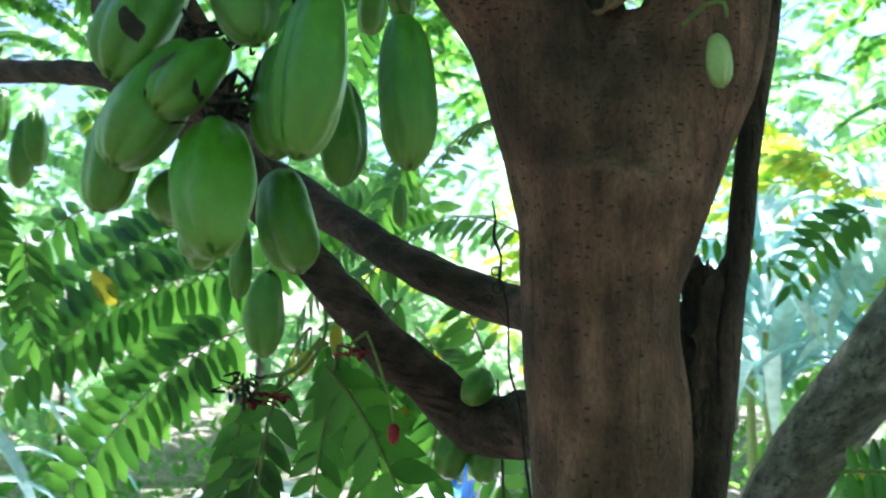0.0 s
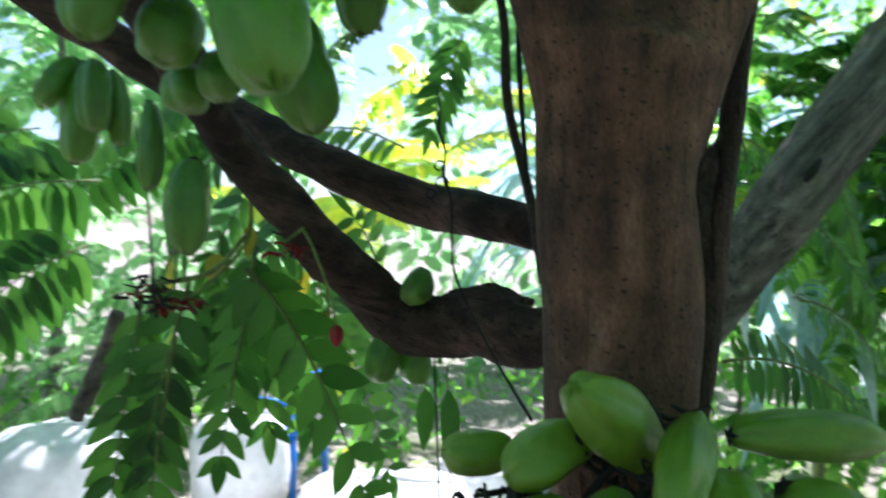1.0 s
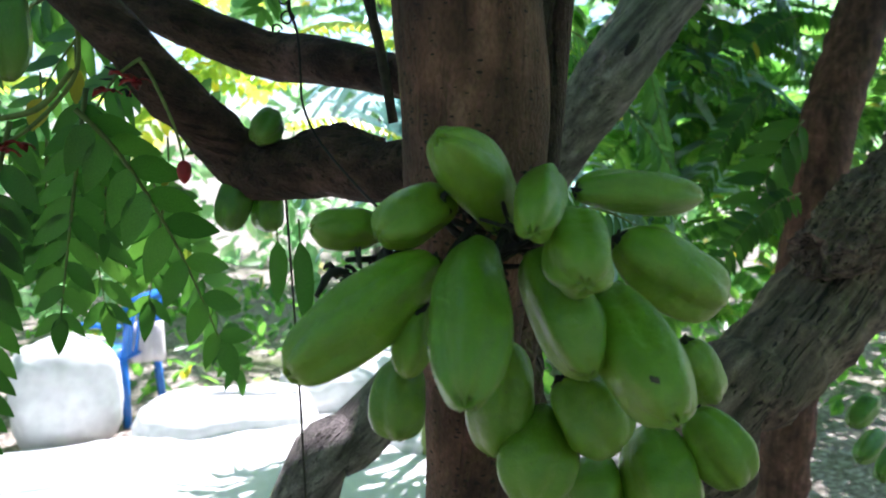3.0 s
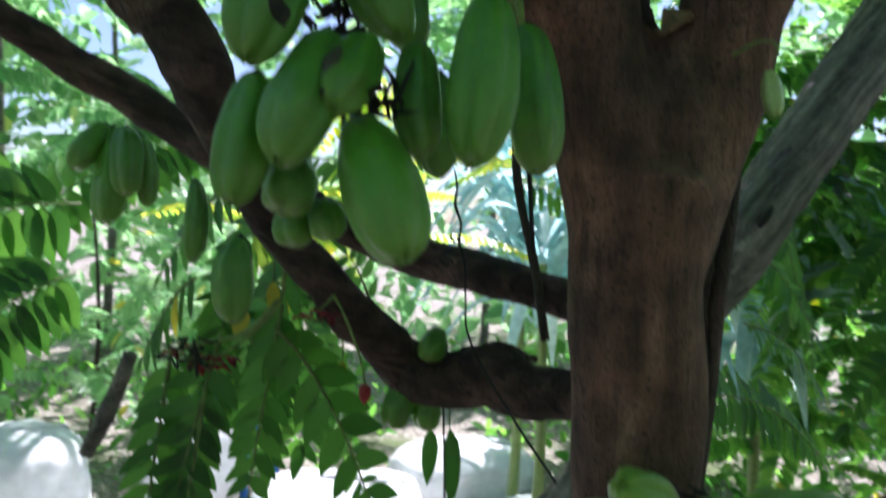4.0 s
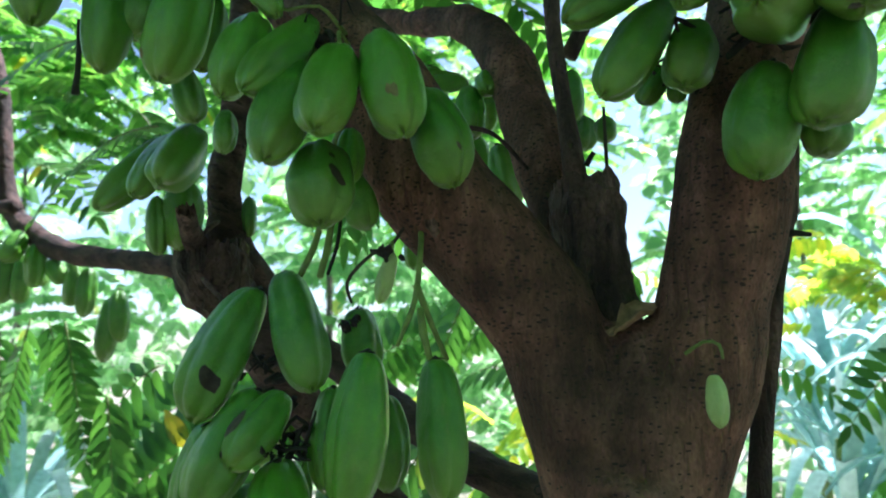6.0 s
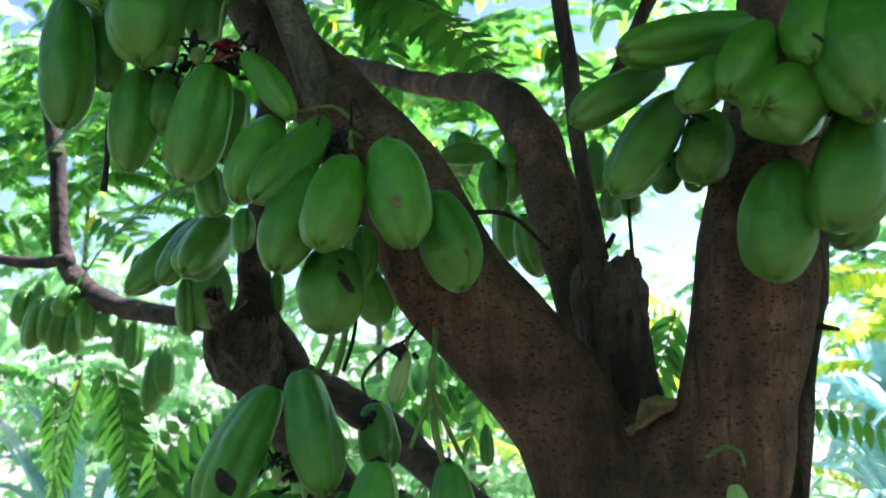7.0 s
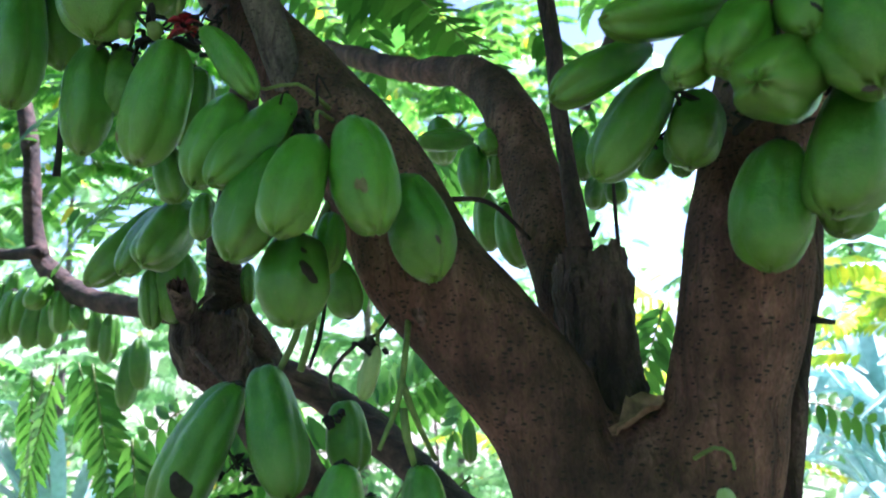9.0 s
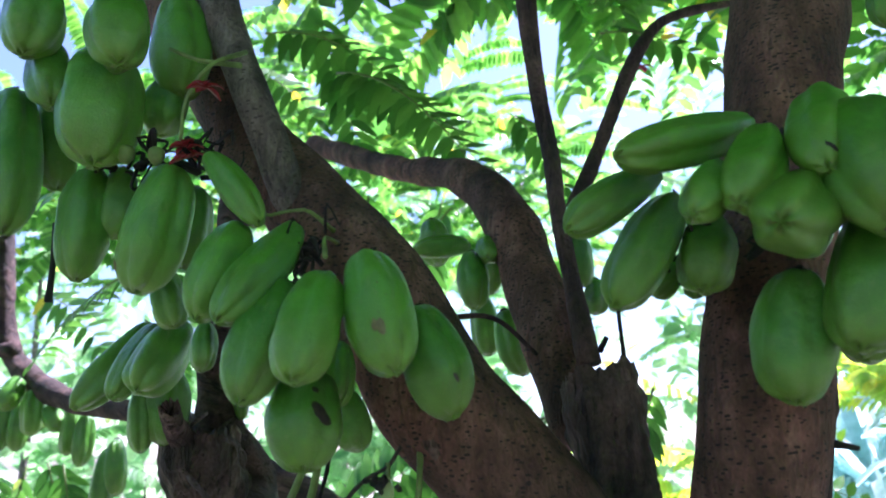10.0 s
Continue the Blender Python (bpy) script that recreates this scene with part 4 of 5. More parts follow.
fruit(bunch, (-0.049, 0.373, 1.541), (-0.044, 0.357, 1.496), 0.0176)
fruit(bunch, (-0.042, 0.414, 1.535), (-0.036, 0.416, 1.504), 0.0106)
fruit(bunch, (-0.042, 0.400, 1.559), (-0.041, 0.390, 1.525), 0.0087)

bunch = ("green bilimbi in a bunch above the broken branch stub", "stub bunch")
fruit(bunch, (-0.226, 0.518, 1.599), (-0.256, 0.484, 1.539), 0.0144)
fruit(bunch, (-0.209, 0.499, 1.594), (-0.214, 0.463, 1.542), 0.0121)
fruit(bunch, (-0.178, 0.479, 1.590), (-0.184, 0.443, 1.544), 0.0177)
fruit(bunch, (-0.225, 0.512, 1.552), (-0.224, 0.516, 1.509), 0.0094)
fruit(bunch, (-0.208, 0.521, 1.566), (-0.212, 0.526, 1.514), 0.0173)
fruit(bunch, (-0.178, 0.571, 1.564), (-0.178, 0.575, 1.532), 0.0065)

bunch = ("large green bilimbi in the high bunch beside the twig", "top bunch")
fruit(bunch, (-0.251, 0.392, 1.726), (-0.238, 0.384, 1.631), 0.0175)
fruit(bunch, (-0.247, 0.421, 1.737), (-0.236, 0.420, 1.670), 0.0164)
fruit(bunch, (-0.183, 0.392, 1.741), (-0.175, 0.371, 1.661), 0.0243)
fruit(bunch, (-0.229, 0.392, 1.753), (-0.210, 0.376, 1.704), 0.0143)
fruit(bunch, (-0.163, 0.369, 1.762), (-0.151, 0.351, 1.708), 0.0184)
fruit(bunch, (-0.164, 0.426, 1.800), (-0.159, 0.427, 1.727), 0.0201)
fruit(bunch, (-0.224, 0.366, 1.785), (-0.222, 0.363, 1.731), 0.0183)
fruit(bunch, (-0.169, 0.432, 1.743), (-0.174, 0.429, 1.704), 0.0154)

bunch = ("plump pale-green ribbed bilimbi in the bunch hanging from long stalks", "middle bunch")
fruit(bunch, (-0.095, 0.405, 1.469), (-0.121, 0.385, 1.398), 0.0177)
fruit(bunch, (-0.080, 0.405, 1.478), (-0.056, 0.385, 1.414), 0.0155)
fruit(bunch, (-0.117, 0.395, 1.395), (-0.126, 0.389, 1.338), 0.0133)
fruit(bunch, (-0.087, 0.390, 1.413), (-0.109, 0.367, 1.355), 0.0158)
fruit(bunch, (-0.071, 0.386, 1.412), (-0.089, 0.362, 1.377), 0.0124)
fruit(bunch, (-0.056, 0.430, 1.364), (-0.044, 0.425, 1.313), 0.0150)
fruit(bunch, (-0.028, 0.430, 1.410), (-0.025, 0.430, 1.357), 0.0133)
fruit(bunch, (-0.047, 0.394, 1.415), (-0.045, 0.386, 1.362), 0.0116)
fruit(bunch, (-0.073, 0.391, 1.377), (-0.058, 0.353, 1.318), 0.0185)
fruit(bunch, (-0.022, 0.370, 1.433), (-0.029, 0.362, 1.358), 0.0159)
fruit(bunch, (0.007, 0.399, 1.430), (0.013, 0.391, 1.359), 0.0138)
fruit(bunch, (-0.097, 0.417, 1.360), (-0.104, 0.408, 1.335), 0.0140)
fruit(bunch, (-0.097, 0.433, 1.339), (-0.096, 0.429, 1.319), 0.0107)
fruit(bunch, (-0.085, 0.422, 1.343), (-0.082, 0.419, 1.323), 0.0097)
fruit(bunch, (-0.045, 0.434, 1.460), (-0.041, 0.434, 1.420), 0.0128)

bunch = ("single dark-green bilimbi hanging below the thin branch", "single fruits")
fruit(bunch, (-0.123, 0.632, 1.317), (-0.126, 0.633, 1.252), 0.0169)
fruit(bunch, (-0.158, 0.660, 1.359), (-0.159, 0.662, 1.296), 0.0100)

bunch = ("tiny pale unripe bilimbi on a thin stalk against the bark", "young fruit", 1, 1)
fruit(bunch, (-0.019, 0.409, 1.489), (-0.025, 0.405, 1.461), 0.0056)
fruit(bunch, (0.148, 0.402, 1.422), (0.149, 0.396, 1.397), 0.0061)

bunch = ("small green bilimbi in the shade behind the bunch", "rear bunch")
fruit(bunch, (-0.050, 0.643, 1.558), (-0.053, 0.645, 1.511), 0.0131)
fruit(bunch, (-0.035, 0.672, 1.573), (-0.028, 0.675, 1.533), 0.0108)

bunch = ("small dark-green bilimbi crowded behind the bent limb", "rear limb bunch")
fruit(bunch, (0.000, 0.603, 1.664), (-0.041, 0.583, 1.658), 0.0103)
fruit(bunch, (0.004, 0.583, 1.653), (0.007, 0.578, 1.607), 0.0136)
fruit(bunch, (0.011, 0.632, 1.678), (0.012, 0.636, 1.630), 0.0128)
fruit(bunch, (0.017, 0.582, 1.662), (0.020, 0.565, 1.641), 0.0098)
fruit(bunch, (0.025, 0.608, 1.610), (0.038, 0.613, 1.559), 0.0139)
fruit(bunch, (0.003, 0.648, 1.631), (0.006, 0.654, 1.581), 0.0140)
fruit(bunch, (-0.046, 0.681, 1.715), (-0.041, 0.687, 1.671), 0.0164)
fruit(bunch, (0.087, 0.582, 1.661), (0.088, 0.586, 1.620), 0.0106)
fruit(bunch, (0.097, 0.605, 1.630), (0.096, 0.609, 1.602), 0.0109)
fruit(bunch, (0.111, 0.566, 1.616), (0.112, 0.569, 1.596), 0.0093)

bunch = ("fat green bilimbi in the bunch growing from the upright limb", "right bunch")
fruit(bunch, (0.170, 0.383, 1.652), (0.103, 0.345, 1.626), 0.0131)
fruit(bunch, (0.126, 0.394, 1.633), (0.079, 0.368, 1.600), 0.0120)
fruit(bunch, (0.151, 0.371, 1.625), (0.131, 0.343, 1.595), 0.0110)
fruit(bunch, (0.170, 0.364, 1.639), (0.149, 0.338, 1.597), 0.0147)
fruit(bunch, (0.199, 0.372, 1.657), (0.185, 0.337, 1.608), 0.0162)
fruit(bunch, (0.194, 0.399, 1.618), (0.160, 0.325, 1.584), 0.0202)
fruit(bunch, (0.135, 0.405, 1.624), (0.098, 0.392, 1.568), 0.0163)
fruit(bunch, (0.152, 0.416, 1.615), (0.142, 0.401, 1.574), 0.0164)
fruit(bunch, (0.139, 0.438, 1.600), (0.123, 0.440, 1.580), 0.0090)
fruit(bunch, (0.181, 0.385, 1.577), (0.171, 0.381, 1.518), 0.0188)
fruit(bunch, (0.209, 0.373, 1.598), (0.192, 0.360, 1.537), 0.0192)
fruit(bunch, (0.207, 0.364, 1.643), (0.205, 0.330, 1.580), 0.0223)
fruit(bunch, (0.219, 0.421, 1.560), (0.212, 0.415, 1.538), 0.0131)
fruit(bunch, (0.145, 0.429, 1.596), (0.142, 0.431, 1.576), 0.0066)
fruit(bunch, (0.254, 0.404, 1.736), (0.251, 0.407, 1.707), 0.0095)

bunch = ("yellow-green ribbed bilimbi sprouting from the tree trunk", "trunk bunch", 1)
fruit(bunch, (0.050, 0.432, 1.172), (0.015, 0.428, 1.174), 0.0118)
fruit(bunch, (0.074, 0.401, 1.187), (0.035, 0.392, 1.173), 0.0137)
fruit(bunch, (0.102, 0.401, 1.176), (0.053, 0.370, 1.215), 0.0152)
fruit(bunch, (0.110, 0.379, 1.199), (0.075, 0.331, 1.179), 0.0115)
fruit(bunch, (0.125, 0.379, 1.192), (0.197, 0.377, 1.188), 0.0113)
fruit(bunch, (0.062, 0.392, 1.161), (-0.005, 0.387, 1.118), 0.0179)
fruit(bunch, (0.052, 0.383, 1.145), (0.042, 0.376, 1.115), 0.0097)
fruit(bunch, (0.078, 0.381, 1.170), (0.043, 0.320, 1.121), 0.0176)
fruit(bunch, (0.056, 0.415, 1.111), (0.049, 0.408, 1.075), 0.0142)
fruit(bunch, (0.105, 0.381, 1.164), (0.108, 0.339, 1.118), 0.0160)
fruit(bunch, (0.113, 0.360, 1.182), (0.096, 0.327, 1.159), 0.0151)
fruit(bunch, (0.150, 0.380, 1.169), (0.199, 0.361, 1.139), 0.0188)
fruit(bunch, (0.135, 0.366, 1.148), (0.128, 0.309, 1.107), 0.0181)
fruit(bunch, (0.123, 0.384, 1.102), (0.139, 0.361, 1.072), 0.0191)
fruit(bunch, (0.213, 0.401, 1.109), (0.235, 0.401, 1.073), 0.0148)
fruit(bunch, (0.203, 0.382, 1.077), (0.221, 0.364, 1.041), 0.0170)
fruit(bunch, (0.101, 0.404, 1.119), (0.096, 0.397, 1.064), 0.0174)
fruit(bunch, (0.126, 0.400, 1.081), (0.099, 0.370, 1.049), 0.0195)
fruit(bunch, (0.167, 0.410, 1.046), (0.153, 0.390, 1.021), 0.0173)
fruit(bunch, (0.192, 0.400, 1.065), (0.188, 0.370, 1.022), 0.0225)

bunch = ("green bilimbi on the neighbouring tree", "far bunch")
fruit(bunch, (0.942, 0.794, 0.861), (0.873, 0.782, 0.834), 0.0180)
fruit(bunch, (0.940, 0.783, 0.815), (0.871, 0.765, 0.789), 0.0180)
fruit(bunch, (0.987, 0.785, 0.784), (0.922, 0.766, 0.753), 0.0180)

bunch = ("dull green bilimbi in a small bunch under the thin branch", "branch bunch")
fruit(bunch, (-0.241, 0.777, 1.409), (-0.266, 0.771, 1.367), 0.0130)
fruit(bunch, (-0.236, 0.778, 1.407), (-0.240, 0.773, 1.321), 0.0171)
fruit(bunch, (-0.222, 0.757, 1.405), (-0.219, 0.751, 1.346), 0.0157)
fruit(bunch, (-0.212, 0.777, 1.401), (-0.206, 0.781, 1.338), 0.0113)

bunch = ("small distant green bilimbi in a shaded row", "distant bunch")
fruit(bunch, (-0.951, 1.140, 1.649), (-0.964, 1.140, 1.583), 0.0174)
fruit(bunch, (-0.927, 1.150, 1.668), (-0.940, 1.150, 1.604), 0.0165)
fruit(bunch, (-0.852, 1.130, 1.645), (-0.854, 1.130, 1.569), 0.0170)
fruit(bunch, (-0.866, 1.100, 1.598), (-0.842, 1.100, 1.532), 0.0156)
fruit(bunch, (-0.810, 1.130, 1.619), (-0.794, 1.130, 1.560), 0.0139)
fruit(bunch, (-0.855, 1.150, 1.664), (-0.837, 1.150, 1.614), 0.0133)
fruit(bunch, (-0.575, 0.994, 1.523), (-0.584, 0.998, 1.432), 0.0177)
fruit(bunch, (-0.561, 0.994, 1.536), (-0.557, 0.997, 1.461), 0.0168)
fruit(bunch, (-0.715, 1.041, 1.589), (-0.691, 1.043, 1.554), 0.0154)
fruit(bunch, (-0.674, 1.041, 1.588), (-0.678, 1.045, 1.518), 0.0162)
fruit(bunch, (-0.646, 1.042, 1.577), (-0.654, 1.045, 1.501), 0.0170)
fruit(bunch, (-0.737, 1.038, 1.616), (-0.740, 1.043, 1.548), 0.0183)
fruit(bunch, (-0.797, 1.088, 1.609), (-0.806, 1.094, 1.528), 0.0192)
fruit(bunch, (-0.821, 1.088, 1.614), (-0.842, 1.094, 1.528), 0.0203)
fruit(bunch, (-0.844, 1.086, 1.630), (-0.866, 1.093, 1.550), 0.0204)
fruit(bunch, (-0.872, 1.087, 1.626), (-0.894, 1.094, 1.538), 0.0205)
fruit(bunch, (-0.764, 1.036, 1.635), (-0.773, 1.011, 1.586), 0.0182)

bunch = ("small pale-green bilimbi on the low bent branch", "lower branch")
fruit(bunch, (0.045, 0.679, 1.241), (0.030, 0.662, 1.218), 0.0132)
fruit(bunch, (0.025, 0.702, 1.195), (0.013, 0.705, 1.147), 0.0156)
fruit(bunch, (0.048, 0.702, 1.182), (0.045, 0.704, 1.145), 0.0150)
fruit(bunch, (-0.058, 0.896, 1.425), (-0.057, 0.898, 1.378), 0.0098)


def blemish(at, width, height, mat, label):
    """A sunken rotten patch lying on the skin of the nearest fruit."""
    at = Vector(at)

    def gap(f):
        u = max(0.1, min(0.9, (at - f[2]).dot(f[3] - f[2]) / (f[3] - f[2]).length_squared))
        return abs((at - f[2].lerp(f[3], u)).length - f[1].scale.x)

    body, skin, a, b = min(FRUITS, key=gap)
    frame_m = body.matrix_basis
    mesh_m = frame_m @ Matrix.Diagonal((*skin.scale, 1))
    skin_tree = BVHTree.FromPolygons([mesh_m @ v.co for v in skin.data.vertices], [p.vertices[:] for p in skin.data.polygons])
    p, nrm, _, _ = skin_tree.find_nearest(at)
    if nrm.dot(p - (a + b) / 2) < 0:
        nrm = -nrm
    across = basis(nrm)
    verts, faces = [tuple(frame_m.inverted() @ (p + nrm * 0.0005))], []
    for r in (0.55, 1.0):
        for j in range(14):
            w = 2 * math.pi * j / 14
            k = r * (1 + 0.35 * noise.noise(Vector((math.cos(w) * 1.5, math.sin(w) * 1.5, at.x * 90))) + 0.35 * noise.noise(Vector((math.cos(w) * 4, math.sin(w) * 4, at.z * 70))))
            q = skin_tree.find_nearest(p + across @ Vector((math.cos(w) * width * k, math.sin(w) * height * k, 0)))[0] + nrm * (0.0005 if r < 1 else 0.0001)
            verts.append(tuple(frame_m.inverted() @ q))
    for j in range(14):
        faces.append((0, 1 + j, 1 + (j + 1) % 14))
        faces.append((1 + j, 15 + j, 15 + (j + 1) % 14, 1 + (j + 1) % 14))
    link_mesh("blemish", verts, faces, mat, body, label)


blemish((-0.105, 0.372, 1.419), 0.0046, 0.0076, M_ROT, "sunken black rotten patch")
blemish((-0.092, 0.362, 1.404), 0.0090, 0.0058, M_ROT2, "dull purple-brown bruise")
blemish((-0.099, 0.352, 1.383), 0.0018, 0.0018, M_ROT, "small dark spot")
blemish((-0.117, 0.372, 1.364), 0.0022, 0.0026, M_ROT2, "small dark spot")
blemish((-0.029, 0.350, 1.521), 0.0036, 0.0062, M_ROT, "sunken black rotten patch")
blemish((-0.033, 0.352, 1.534), 0.0018, 0.0020, M_ROT, "small dark spot")
blemish((-0.003, 0.327, 1.554), 0.0030, 0.0042, M_ROT3, "dry tan scar")
blemish((-0.177, 0.372, 1.602), 0.0040, 0.0034, M_ROT3, "dry brown tip")
blemish((0.192, 0.318, 1.560), 0.0032, 0.0030, M_ROT2, "small dark bruise")
blemish((0.186, 0.320, 1.616), 0.0010, 0.0042, M_ROT, "thin dark slit")
blemish((-0.103, 0.430, 1.599), 0.0022, 0.0018, M_ROT2, "small dark spot")
blemish((0.026, 0.358, 1.534), 0.0012, 0.0026, M_ROT2, "small dark spot")
blemish((0.112, 0.300, 1.133), 0.0016, 0.0022, M_ROT2, "small dark spot")


# ---- stalks, flowers, vines and litter on the tree ----
def stalk(points, mat=M_STALK, name="fruit_stalk", label=""):
    return stem(name, points, mat, tree, label, sides=7, step=0.006, rough=0.1)


stalk([(-0.008, 0.432, 1.512, 0.0024), (-0.004, 0.416, 1.498, 0.0019), (-0.005, 0.404, 1.463, 0.0016), (-0.013, 0.396, 1.437, 0.0012)])
stalk([(-0.005, 0.406, 1.471, 0.0022), (0.003, 0.411, 1.449, 0.0016), (0.010, 0.421, 1.430, 0.0014)])
stalk([(-0.006, 0.426, 1.511, 0.0014), (-0.015, 0.423, 1.507, 0.0011), (-0.022, 0.421, 1.496, 0.0011), (-0.034, 0.419, 1.490, 0.0010), (-0.045, 0.416, 1.478, 0.0010), (-0.047, 0.416, 1.470, 0.0009), (-0.044, 0.416, 1.462, 0.0008)], M_VINE)
stalk([(-0.022, 0.421, 1.498, 0.0014), (-0.022, 0.420, 1.487, 0.0012)])


stalk([(-0.051, 0.439, 1.590, 0.0024), (-0.062, 0.428, 1.554, 0.0022), (-0.064, 0.413, 1.502, 0.0018), (-0.073, 0.407, 1.475, 0.0015)])
stalk([(-0.059, 0.431, 1.554, 0.0022), (-0.058, 0.416, 1.502, 0.0020), (-0.060, 0.406, 1.476, 0.0016)])
stalk([(-0.056, 0.433, 1.554, 0.0010), (-0.054, 0.421, 1.503, 0.0011), (-0.057, 0.411, 1.478, 0.0009)], M_DRY)
stalk([(-0.001, 0.398, 1.457, 0.0018), (0.001, 0.396, 1.444, 0.0020), (0.005, 0.398, 1.428, 0.0014)])
stalk([(0.138, 0.420, 1.433, 0.0012), (0.146, 0.410, 1.439, 0.0010), (0.152, 0.403, 1.437, 0.0009), (0.153, 0.402, 1.430, 0.0008)])
stalk([(-0.051, 0.415, 1.625, 0.0016), (-0.059, 0.389, 1.630, 0.0012), (-0.076, 0.385, 1.627, 0.0010), (-0.091, 0.384, 1.631, 0.0012)])
stalk([(-0.049, 0.416, 1.618, 0.0016), (-0.046, 0.386, 1.612, 0.0012), (-0.041, 0.373, 1.598, 0.0014)])
stalk([(-0.101, 0.398, 1.736, 0.0016), (-0.113, 0.380, 1.719, 0.0013), (-0.125, 0.377, 1.699, 0.0011), (-0.129, 0.380, 1.674, 0.0012)])
stalk([(-0.103, 0.396, 1.726, 0.0018), (-0.119, 0.377, 1.721, 0.0014), (-0.136, 0.374, 1.729, 0.0011)])


def withered(centre, spread, n, seed):
    """A tangle of black dried flower stalks between the fruits."""
    rnd = random.Random(seed)
    verts, faces = [], []
    c = Vector(centre)
    for i in range(n):
        s = c + Vector((rnd.gauss(0, 0.45), rnd.gauss(0, 0.3), rnd.gauss(0, 0.35))) * spread
        d = Vector((rnd.gauss(0, 1), rnd.gauss(0, 0.7), rnd.gauss(0, 0.8))).normalized() * spread * rnd.uniform(0.3, 0.8)
        k = Vector((rnd.gauss(0, 0.3), rnd.gauss(0, 0.3), rnd.gauss(0, 0.3))) * spread
        r = rnd.uniform(0.0007, 0.0018)
        v, f = tube([(*s, r), (*(s + d * 0.5 + k), r * 1.1), (*(s + d), r * 0.5)], sides=5, step=0.004, rough=0.4, seed=i)
        faces += [tuple(q + len(verts) for q in g) for g in f]
        verts += v
    link_mesh("dried_flower_stalk", verts, faces, M_DRY, tree, "black withered flower stalks")


withered((-0.067, 0.383, 1.384), 0.020, 26, 1)
withered((-0.086, 0.412, 1.427), 0.018, 22, 2)
withered((-0.061, 0.393, 1.600), 0.022, 26, 3)
withered((-0.166, 0.400, 1.673), 0.024, 24, 4)
withered((0.194, 0.392, 1.614), 0.026, 30, 5)
withered((0.144, 0.414, 1.594), 0.016, 22, 6)
withered((0.090, 0.396, 1.172), 0.030, 44, 7)
withered((-0.126, 0.395, 1.669), 0.020, 22, 8)
withered((-0.046, 0.420, 1.450), 0.005, 12, 10)
withered((-0.022, 0.402, 1.487), 0.007, 12, 11)
withered((0.036, 0.404, 1.150), 0.026, 30, 9)


def flower(at, seed, size=0.009):
    """A small crimson flower of curled petals."""
    rnd = random.Random(seed)
    verts, faces = [], []
    for i in range(5):
        a = i * 1.257 + rnd.uniform(-0.3, 0.3)
        d = Vector((math.cos(a), math.sin(a) * 0.8, rnd.uniform(-0.5, 0.3)))
        s = Vector((-d.y, d.x, 0.2)).normalized()
        k = len(verts)
        for t, w in ((0, 0.1), (0.35, 0.3), (0.7, 0.32), (1.0, 0.06)):
            c = Vector(at) + d * size * t + Vector((0, 0, size * (0.7 * t - 0.8 * t * t)))
            verts += [c - s * size * w, c + s * size * w, c + Vector((0, 0, -size * 0.06))]
        for j in range(3):
            q = k + j * 3
            faces += [(q, q + 3, q + 5, q + 2), (q + 2, q + 5, q + 4, q + 1), (q, q + 1, q + 4, q + 3)]
    link_mesh("flower", verts, faces, M_RED, tree, "small crimson flower")


for i, p in enumerate([(-0.072, 0.677, 1.251), (-0.048, 0.676, 1.252), (-0.162, 0.695, 1.224), (-0.138, 0.685, 1.209), (-0.154, 0.691, 1.207), (-0.130, 0.695, 1.214), (-0.061, 0.641, 1.259), (-0.053, 0.646, 1.256), (-0.175, 0.706, 1.217), (-0.141, 0.705, 1.210), (-0.150, 0.700, 1.215), (-0.123, 0.381, 1.664), (-0.127, 0.385, 1.671), (0.172, 0.760, 1.891), (-0.109, 0.367, 1.698)]):
    flower(p, 60 + i, 0.011)


def bud(at, length, radius, mat, label):
    """A small hanging bud."""
    x, y, z = at
    stem("bud", [(x, y, z + length * 0.5, radius * 0.3), (x, y, z + length * 0.3, radius), (x, y, z - length * 0.2, radius * 0.9), (x, y, z - length * 0.5, radius * 0.2)], mat, tree, label, sides=9, step=0.003, rough=0.02)


bud((-0.024, 0.638, 1.195), 0.016, 0.0048, M_RED, "dark red hanging bud")
bud((-0.162, 0.380, 1.669), 0.011, 0.005, M_STALK, "pale green bud")
bud((-0.143, 0.380, 1.666), 0.011, 0.0045, M_STALK, "pale green bud")
stalk([(-0.055, 0.661, 1.280, 0.0018), (-0.043, 0.646, 1.260, 0.0014), (-0.029, 0.639, 1.225, 0.0011), (-0.024, 0.638, 1.202, 0.0009)])
stalk([(-0.089, 0.661, 1.314, 0.0018), (-0.092, 0.682, 1.260, 0.0016), (-0.139, 0.705, 1.214, 0.0014), (-0.178, 0.706, 1.218, 0.001)])
stalk([(-0.043, 0.661, 1.276, 0.0016), (-0.053, 0.646, 1.269, 0.0014), (-0.063, 0.641, 1.260, 0.001)])

stalk([(-0.092, 0.677, 1.265, 0.0016), (-0.117, 0.683, 1.237, 0.0022), (-0.156, 0.685, 1.227, 0.0018), (-0.168, 0.685, 1.219, 0.0012)])
stalk([(-0.156, 0.685, 1.227, 0.0016), (-0.150, 0.680, 1.212, 0.0014), (-0.138, 0.685, 1.209, 0.001)], M_DRY)
stalk([(0.109, 0.547, 1.617, 0.0012), (0.110, 0.551, 1.578, 0.0016), (0.112, 0.555, 1.528, 0.0014)], M_VINE, "vine", "thin dry tendril")
withered((-0.155, 0.685, 1.217), 0.022, 14, 12)
withered((-0.057, 0.676, 1.254), 0.018, 12, 13)


